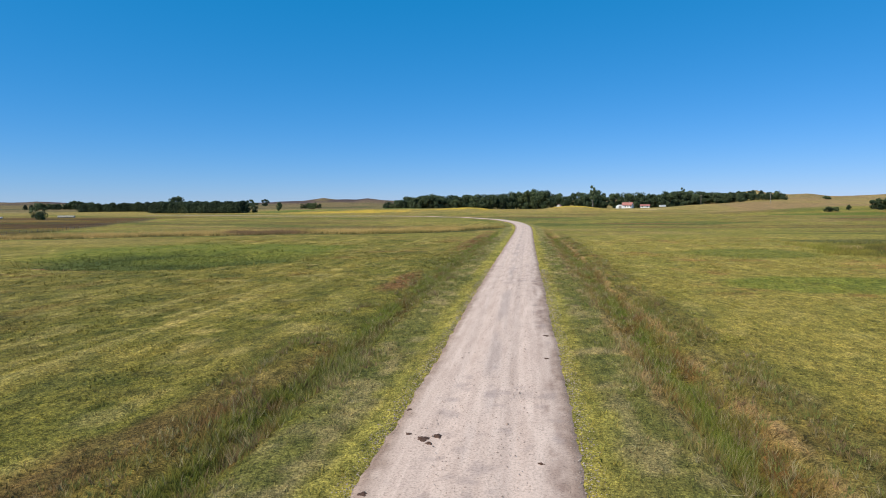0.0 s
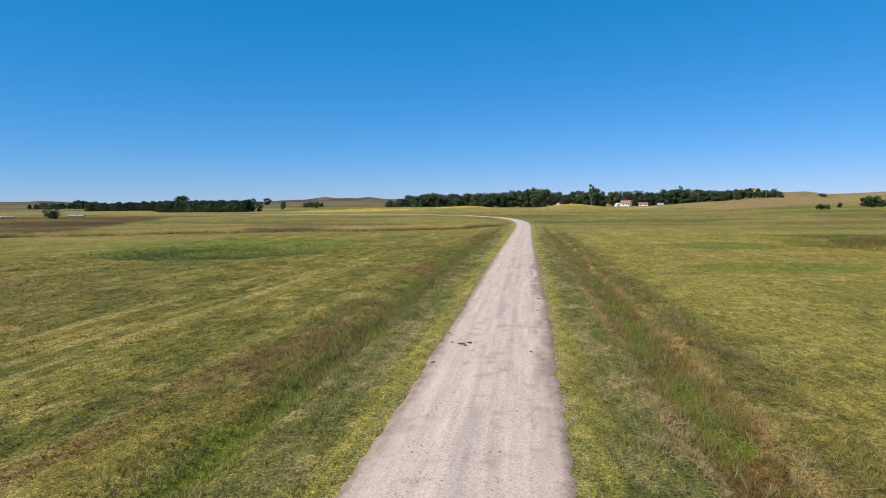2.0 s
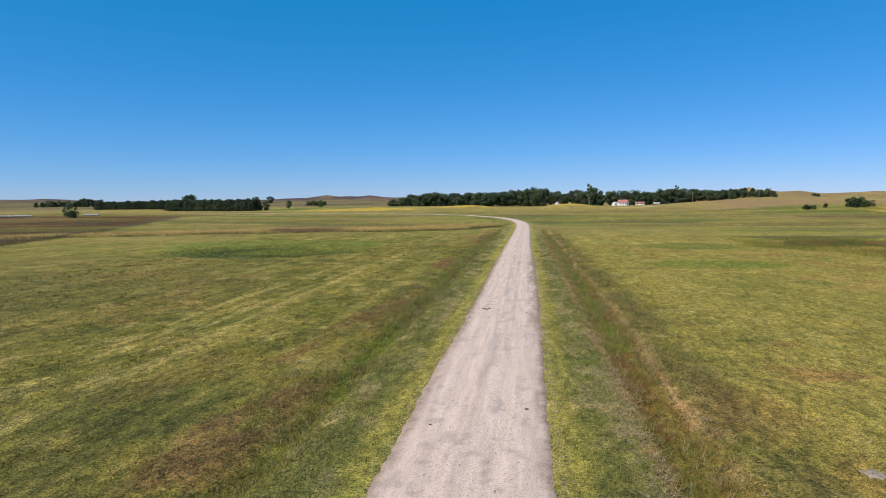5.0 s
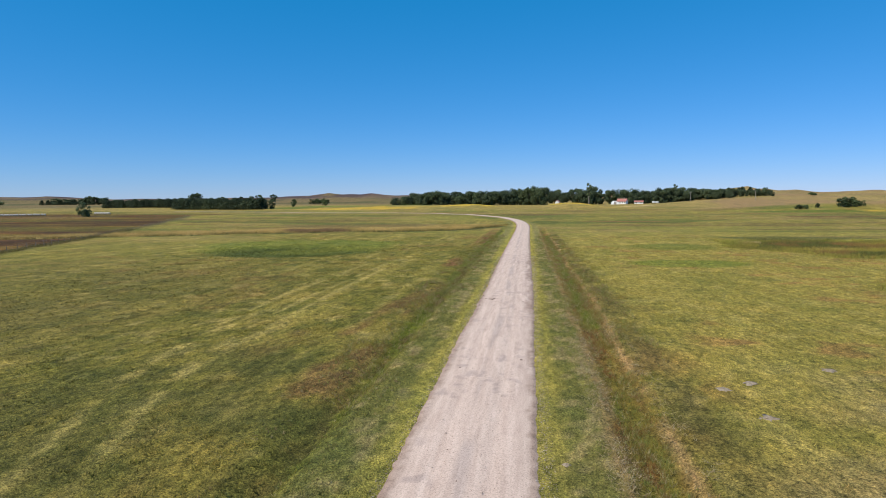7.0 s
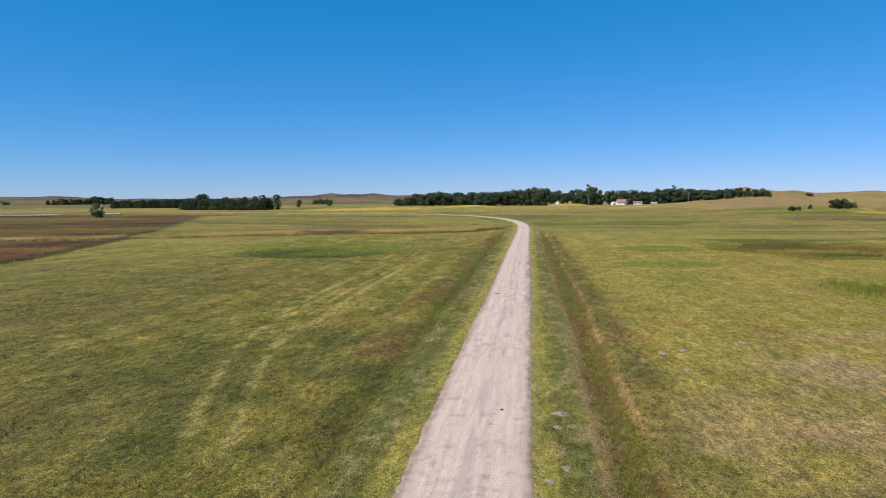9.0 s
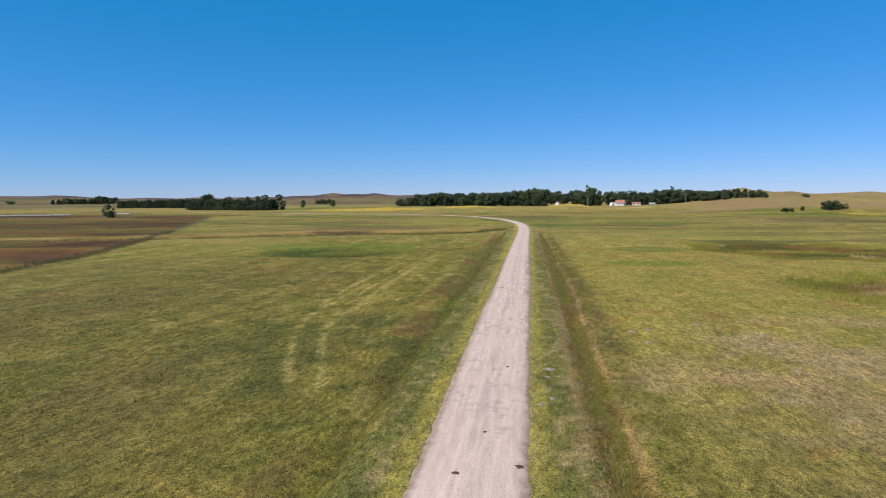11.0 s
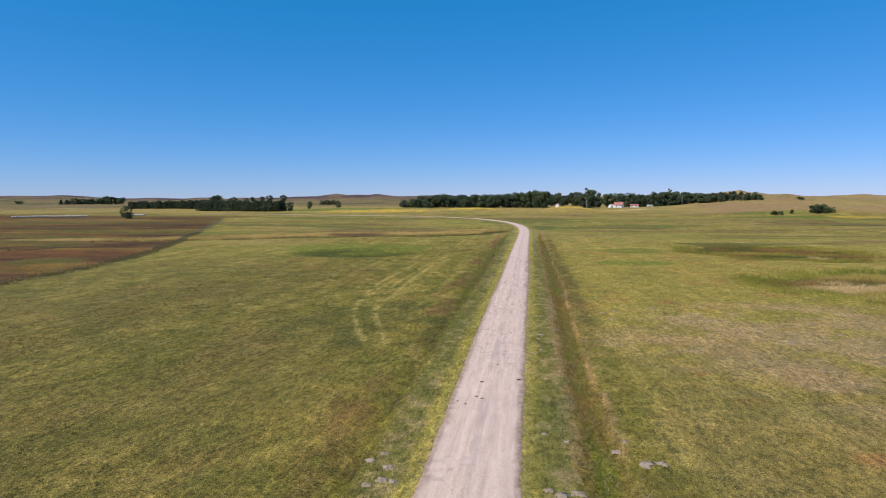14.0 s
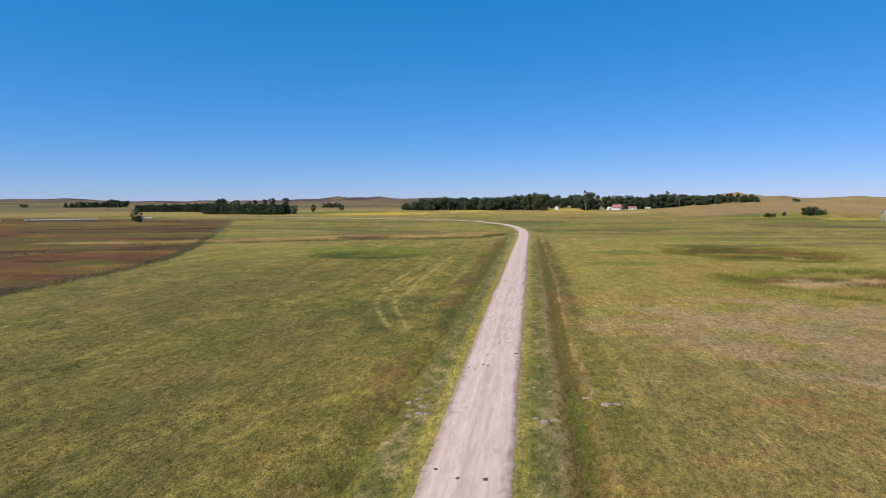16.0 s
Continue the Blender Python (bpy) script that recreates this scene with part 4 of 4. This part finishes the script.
# rows of trees: first place, last place, number, heights at both ends, spread in depth, models, height of the models, widening
FARM_ROWS = [
    ((-172, 735), (-140, 722), 7, 9, 13, 10, BROADS, 16, 1.2),
    ((-140, 718), (-100, 722), 9, 15, 17, 14, BROADS, 16, 1.0),
    ((-96, 722), (-42, 720), 12, 15, 18, 14, BROADS, 16, 1.1),
    ((-40, 725), (20, 720), 13, 18, 21, 14, BROADS, 16, 1.0),
    ((-150, 750), (15, 750), 16, 15, 20, 10, BROADS, 16, 1.1),
    ((30, 860), (95, 850), 13, 20, 22, 20, BROADS, 16, 0.9),
    ((66, 706), (88, 716), 7, 15, 17, 12, BROADS, 16, 1.0),
    ((104, 770), (200, 800), 19, 17, 20, 20, BROADS, 16, 1.0),
    ((190, 800), (312, 800), 34, 17, 8.5, 24, BROADS, 16, 1.1),
    ((130, 830), (312, 830), 30, 17, 9, 10, CEDARS, 12, 1.4),
]
WINDBREAK_ROWS = [
    ((-368, 562), (-265, 540), 40, 10, 10.8, 8, CEDARS, 12, 1.7),
    ((-365, 575), (-268, 552), 26, 10.5, 11.5, 6, CEDARS, 12, 1.7),
    ((-520, 650), (-380, 640), 50, 9, 11, 10, CEDARS, 12, 1.7),
    ((-930, 1060), (-850, 1090), 10, 13, 19, 20, BROADS, 16, 1.4),
    ((-985, 1080), (-890, 1080), 14, 10, 10, 14, CEDARS, 12, 1.3),
    ((-700, 1250), (-560, 1240), 7, 12, 14, 20, BROADS, 16, 1.2),
    ((-405, 655), (-396, 650), 2, 15, 16, 6, BROADS, 16, 1.0),
]
pick = random.Random(3)
for first, last, number, h0, h1, deep, models, made_for, wide in FARM_ROWS + WINDBREAK_ROWS:
    low, high = (0.88, 1.08) if models is CEDARS else (0.74, 1.12)
    for k in range(number):
        f = (k + pick.uniform(-0.3, 0.3)) / max(1, number - 1)
        grow(models, first[0] + (last[0] - first[0]) * f, first[1] + (last[1] - first[1]) * f + pick.uniform(-0.5, 0.5) * deep,
             (h0 + (h1 - h0) * f) * pick.uniform(low, high), made_for, pick.uniform(0, 360), wide * pick.uniform(0.9, 1.15))
for x, y, h in ((-310.5, 352, 10.5), (-262, 560, 10), (-258, 610, 9.0)):
    grow(BROADS, x, y, h, 16, 40 * h, 0.85)
for x, y, h in ((67.5, 655, 24), (192, 800, 22)):
    grow(POPLARS, x, y, h, 24, 11 * h)
for x, y, h, wide in ((214, 411, 6.0, 1.25), (219, 413, 6.8, 1.2), (226, 415, 4.2, 1.1), (182, 401, 3.4, 1.2), (187, 403, 2.9, 1.1), (196, 407, 3.4, 0.6), (-372, 990, 9, 1.3), (-360, 985, 10, 1.2), (-350, 990, 8, 1.2),
                      (-232, 640, 7.5, 0.8), (-1150, 1150, 8, 1.5), (18, 700, 5, 1.2), (372, 832, 4.5, 1.3), (377, 836, 4.0, 1.2)):
    grow(SHRUBS, x, y, h, 5, 23 * h + x, wide)


# ---- farmstead ----
def slab(bm, x0, x1, y0, y1, z0, z1):
    v = [bm.verts.new(p) for p in ((x0, y0, z0), (x1, y0, z0), (x1, y1, z0), (x0, y1, z0), (x0, y0, z1), (x1, y0, z1), (x1, y1, z1), (x0, y1, z1))]
    for f in ((3, 2, 1, 0), (4, 5, 6, 7), (0, 1, 5, 4), (1, 2, 6, 5), (2, 3, 7, 6), (3, 0, 4, 7)):
        bm.faces.new([v[i] for i in f])


def prism(bm, outline, y0, y1):
    """An outline in x and z drawn out from y0 to y1."""
    a, b = [[bm.verts.new((x, y, z)) for x, z in outline] for y in (y0, y1)]
    bm.faces.new(a)
    bm.faces.new(b[::-1])
    for i in range(len(a)):
        j = (i + 1) % len(a)
        bm.faces.new((a[j], a[i], b[i], b[j]))


def box_part(name, size, material, parent, label=""):
    bm = bmesh.new()
    slab(bm, *size)
    return part(name, bm, material, parent, label)


def gabled(name, label, width, depth, wall, ridge, windows, chimney=False, category="house"):
    """A white building with a red gable roof, its ridge across; windows: x, z, width, height on the front."""
    house = tagged(new(name), label, category)
    bm = bmesh.new()
    w, d = width / 2, depth / 2
    prism(bm, [(-d, -0.6), (d, -0.6), (d, wall), (0, ridge - 0.15), (-d, wall)], -w, w)
    bmesh.ops.rotate(bm, verts=bm.verts, matrix=Matrix.Rotation(radians(90), 3, "Z"))
    part("wall", bm, WHITE, house)
    bm = bmesh.new()
    e = d + 0.5
    drop = wall - (ridge - wall) * 0.5 / d
    prism(bm, [(-e, drop), (0, ridge), (e, drop), (e, drop + 0.18), (0, ridge + 0.2), (-e, drop + 0.18)], -w - 0.5, w + 0.5)
    bmesh.ops.rotate(bm, verts=bm.verts, matrix=Matrix.Rotation(radians(90), 3, "Z"))
    roof = part("roof", bm, RED_ROOF, house, "faded red metal roof")
    if chimney:
        box_part("chimney", (w * 0.3, w * 0.3 + 0.7, -0.35, 0.35, ridge - 0.8, ridge + 1.5), STONE, roof, "grey stone chimney")
    for x, z, ww, hh in windows:
        pane = box_part("window", (x - ww / 2, x + ww / 2, -d - 0.06, -d + 0.1, z, z + hh), GLASS_DARK, house, "dark window glass")
        box_part("sill", (x - ww / 2 - 0.1, x + ww / 2 + 0.1, -d - 0.14, -d - 0.02, z - 0.12, z - 0.02), WHITE, pane)
    return house


def hoop_barn(width, length, height):
    barn = tagged(new("hoop_barn"), "white fabric hoop barn beside the farmhouse", "barn")
    bm = bmesh.new()
    prism(bm, [(math.cos(a) * width / 2, max(-0.5, math.sin(a) * height)) for a in (math.pi * k / 16 for k in range(17))] + [(-width / 2, -0.5), (width / 2, -0.5)], -length / 2, length / 2)
    part("cover", bm, WHITE, barn)
    for k in range(5):
        bm = bmesh.new()
        y = -length / 2 + length * k / 4
        for i in range(12):
            a, b = math.pi * i / 12, math.pi * (i + 1) / 12
            rod(bm, (math.cos(a) * (width / 2 + 0.04), y, math.sin(a) * (height + 0.04)), (math.cos(b) * (width / 2 + 0.04), y, math.sin(b) * (height + 0.04)), 0.07, 0.07, 5)
        part("hoop", bm, STEEL, barn, "grey steel hoop")
    box_part("door", (-1.5, 1.5, -length / 2 - 0.08, -length / 2 - 0.01, -0.2, 3.0), PALE_WOOD, barn, "grey sliding door")
    return barn


def put(ob, x, y, turn=0, lift=0.0):
    ob.matrix_basis = pose(x, y, ground_at(x, y) + lift, 0, 0, turn)
    return ob


put(gabled("farmhouse", "white farmhouse with a faded red roof among trees", 11, 7.5, 3.4, 6.4, [(-4.2, 1.2, 1.2, 1.6), (-1.5, 1.2, 1.2, 1.6), (1.6, 1.2, 1.2, 1.6), (4.4, 1.2, 1.2, 1.6)], True), 112, 716, -28)
put(hoop_barn(9, 13, 3.9), 102, 706, -6)
put(gabled("shed", "low white shed with a red roof in the farmyard", 10, 6, 2.4, 3.8, [(-3, 0.9, 1.4, 1.0), (2.5, 0.9, 1.4, 1.0)], category="shed"), 132, 722, -8)
put(gabled("far_house", "small white house peeking over a grassy rise", 7, 5, 4.2, 6.6, [(-1.5, 2.4, 1.1, 1.4), (1.5, 2.4, 1.1, 1.4)]), 37, 752, 75, -1.2)


def stock_trailer():
    trailer = tagged(new("stock_trailer"), "pale grey livestock trailer parked in the farmyard", "trailer")
    box_part("body", (-3.4, 3.4, -1.15, 1.15, 0.7, 2.7), WHITE, trailer)
    for k in range(3):
        box_part("side_vent", (-3.2, 3.2, -1.18, -1.152, 1.3 + 0.42 * k, 1.42 + 0.42 * k), GLASS_DARK, trailer, "dark side vent")
    box_part("fender", (-0.9, 1.1, -1.35, 1.35, 0.72, 0.82), STEEL, trailer)
    for x in (-0.4, 0.6):
        for y in (-1.22, 1.22):
            bm = bmesh.new()
            rod(bm, (x, y - 0.1, 0.34), (x, y + 0.1, 0.34), 0.36, 0.36, 16)
            tyre = part("wheel", bm, GLASS_DARK, trailer, "black rubber tyre")
            bm = bmesh.new()
            rod(bm, (x, y - 0.12, 0.34), (x, y + 0.12, 0.34), 0.17, 0.17, 10)
            part("rim", bm, STEEL, tyre)
    bm = bmesh.new()
    rod(bm, (3.4, 0.7, 0.75), (4.8, 0, 0.6), 0.06, 0.06, 6)
    rod(bm, (3.4, -0.7, 0.75), (4.8, 0, 0.6), 0.06, 0.06, 6)
    part("hitch", bm, STEEL, trailer)
    return trailer


put(stock_trailer(), 150, 716, 6)


def utility_pole(height):
    pole = tagged(new("utility_pole"), "weathered pale wooden utility pole with a crossarm", "utility pole", "poles by the farm")
    bm = bmesh.new()
    rod(bm, (0, 0, -1.0), (0, 0, height), 0.22, 0.15, 8)
    part("post", bm, PALE_WOOD, pole)
    arm = box_part("crossarm", (-1.2, 1.2, -0.2, -0.06, height - 0.7, height - 0.5), PALE_WOOD, pole)
    for x in (-1.05, 0.0, 1.05):
        bm = bmesh.new()
        rod(bm, (x, -0.13, height - 0.5), (x, -0.13, height - 0.25), 0.06, 0.04, 6)
        part("insulator", bm, STEEL, arm, "grey insulator")
    return pole


first_pole = put(utility_pole(10), 171, 640, 10)
for x, y in ((236, 640), (66, 648)):
    copy_thing(first_pole, pose(x, y, ground_at(x, y), 0, 0, 15))


def windmill(height):
    mill = tagged(new("windmill"), "pale galvanised steel farm windmill on a lattice tower", "windmill")
    foot, top = 1.4, 0.25
    for sx, sy in ((-1, -1), (1, -1), (1, 1), (-1, 1)):
        bm = bmesh.new()
        rod(bm, (sx * foot, sy * foot, -0.3), (sx * top, sy * top, height), 0.11, 0.09, 5)
        part("leg", bm, STEEL, mill)
    for k in range(4):
        f0, f1 = k / 4, (k + 1) / 4
        a, b = foot + (top - foot) * f0, foot + (top - foot) * f1
        for p, q in (((-a, -a), (b, -b)), ((a, -a), (b, b)), ((a, a), (-b, b)), ((-a, a), (-b, -b))):
            bm = bmesh.new()
            rod(bm, (*p, height * f0), (*q, height * f1), 0.05, 0.05, 4)
            part("brace", bm, STEEL, mill)
    bm = bmesh.new()
    rod(bm, (0, -0.5, height + 0.3), (0, 0.5, height + 0.3), 0.16, 0.12, 8)
    wheel = part("hub", bm, STEEL, mill)
    for k in range(14):
        a = 2 * math.pi * k / 14
        bm = bmesh.new()
        c, s = math.cos(a), math.sin(a)
        inner, outer = 0.35, 1.25
        n = (-s, c)
        v = [bm.verts.new((c * r + n[0] * o, -0.5 + y, height + 0.3 + s * r + n[1] * o)) for r, o, y in ((inner, -0.07, 0), (inner, 0.07, 0.06), (outer, 0.2, 0.12), (outer, -0.2, 0))]
        bm.faces.new(v)
        bmesh.ops.solidify(bm, geom=bm.faces[:], thickness=0.02)
        part("blade", bm, STEEL, wheel)
    bm = bmesh.new()
    rod(bm, (0, 0.4, height + 0.3), (0, 2.0, height + 0.3), 0.05, 0.04, 5)
    slab(bm, -0.015, 0.015, 1.7, 2.7, height - 0.05, height + 0.75)
    part("tail", bm, STEEL, mill)
    return mill


put(windmill(6.6), 248, 372, -25)


# ---- wrapped bales in the left meadow ----
def hay_bale():
    bale = tagged(new("hay_bale"), "round hay bale in white wrap in a long row", "hay bale", "wrapped bales in the meadow")
    bm = bmesh.new()
    steps = 20
    prof = [(-0.76, 0.0), (-0.76, 0.7), (-0.68, 0.84), (0.0, 0.87), (0.68, 0.84), (0.76, 0.7), (0.76, 0.0)]
    rings = []
    for u, r in prof:
        rings.append([bm.verts.new((u, math.cos(2 * math.pi * i / steps) * r, 0.84 + math.sin(2 * math.pi * i / steps) * r)) for i in range(steps)] if r else [bm.verts.new((u, 0, 0.84))])
    for a, b in zip(rings[:-1], rings[1:]):
        for i in range(steps):
            j = (i + 1) % steps
            bm.faces.new((a[0], b[j], b[i]) if len(a) == 1 else (a[i], a[j], b[0]) if len(b) == 1 else (a[i], a[j], b[j], b[i]))
    for face in bm.faces:
        face.smooth = True
    part("wrap", bm, WRAP, bale)
    for u in (-0.35, 0.35):
        bm = bmesh.new()
        for i in range(steps):
            a, b = 2 * math.pi * i / steps, 2 * math.pi * (i + 1) / steps
            rod(bm, (u, math.cos(a) * 0.87, 0.84 + math.sin(a) * 0.87), (u, math.cos(b) * 0.87, 0.84 + math.sin(b) * 0.87), 0.02, 0.02, 4)
        part("band", bm, STEEL, bale, "grey wrapping seam")
    return bale


first_bale = None
for x0, y0, x1, y1, number in ((-425, 367, -381, 397, 30), (-363, 431, -349, 430, 9), (-470, 340, -440, 357, 18)):
    for k in range(number):
        f = (k + pick.uniform(-0.15, 0.15)) / (number - 1)
        x, y = x0 + (x1 - x0) * f, y0 + (y1 - y0) * f
        m = pose(x, y, ground_at(x, y) - 0.05, 0, 0, math.degrees(math.atan2(y1 - y0, x1 - x0)) + pick.uniform(-6, 6))
        if first_bale is None:
            first_bale = hay_bale()
            first_bale.matrix_basis = m
        else:
            copy_thing(first_bale, m)


# ---- wire fence between pasture and meadow ----
def build_fence():
    fence = tagged(new("fence"), "barbed wire fence on weathered wooden posts among weeds", "fence")
    posts = along(FENCE_LINE, 4.6)
    bm = bmesh.new()
    rod(bm, (0, 0, -0.5), (0, 0, 1.1), 0.06, 0.05, 7)
    shared = bpy.data.meshes.new("post")
    bm.to_mesh(shared)
    bm.free()
    shared.materials.append(POST_WOOD)
    tops = []
    for k, (x, y) in enumerate(posts):
        ob = new("post", shared)
        ob.parent = fence
        z = ground_at(x, y)
        ob.matrix_basis = pose(x, y, z, pick.uniform(-4, 4), pick.uniform(-4, 4), 40 * k)
        tops.append((x, y, z))
    for h in (0.4, 0.75, 1.1):
        bm = bmesh.new()
        for (ax, ay, az), (bx, by, bz) in zip(tops[:-1], tops[1:]):
            rod(bm, (ax, ay, az + h), (bx, by, bz + h), 0.006, 0.006, 3)
        part("wire", bm, WIRE, fence, "thin galvanised wire strand")


build_fence()
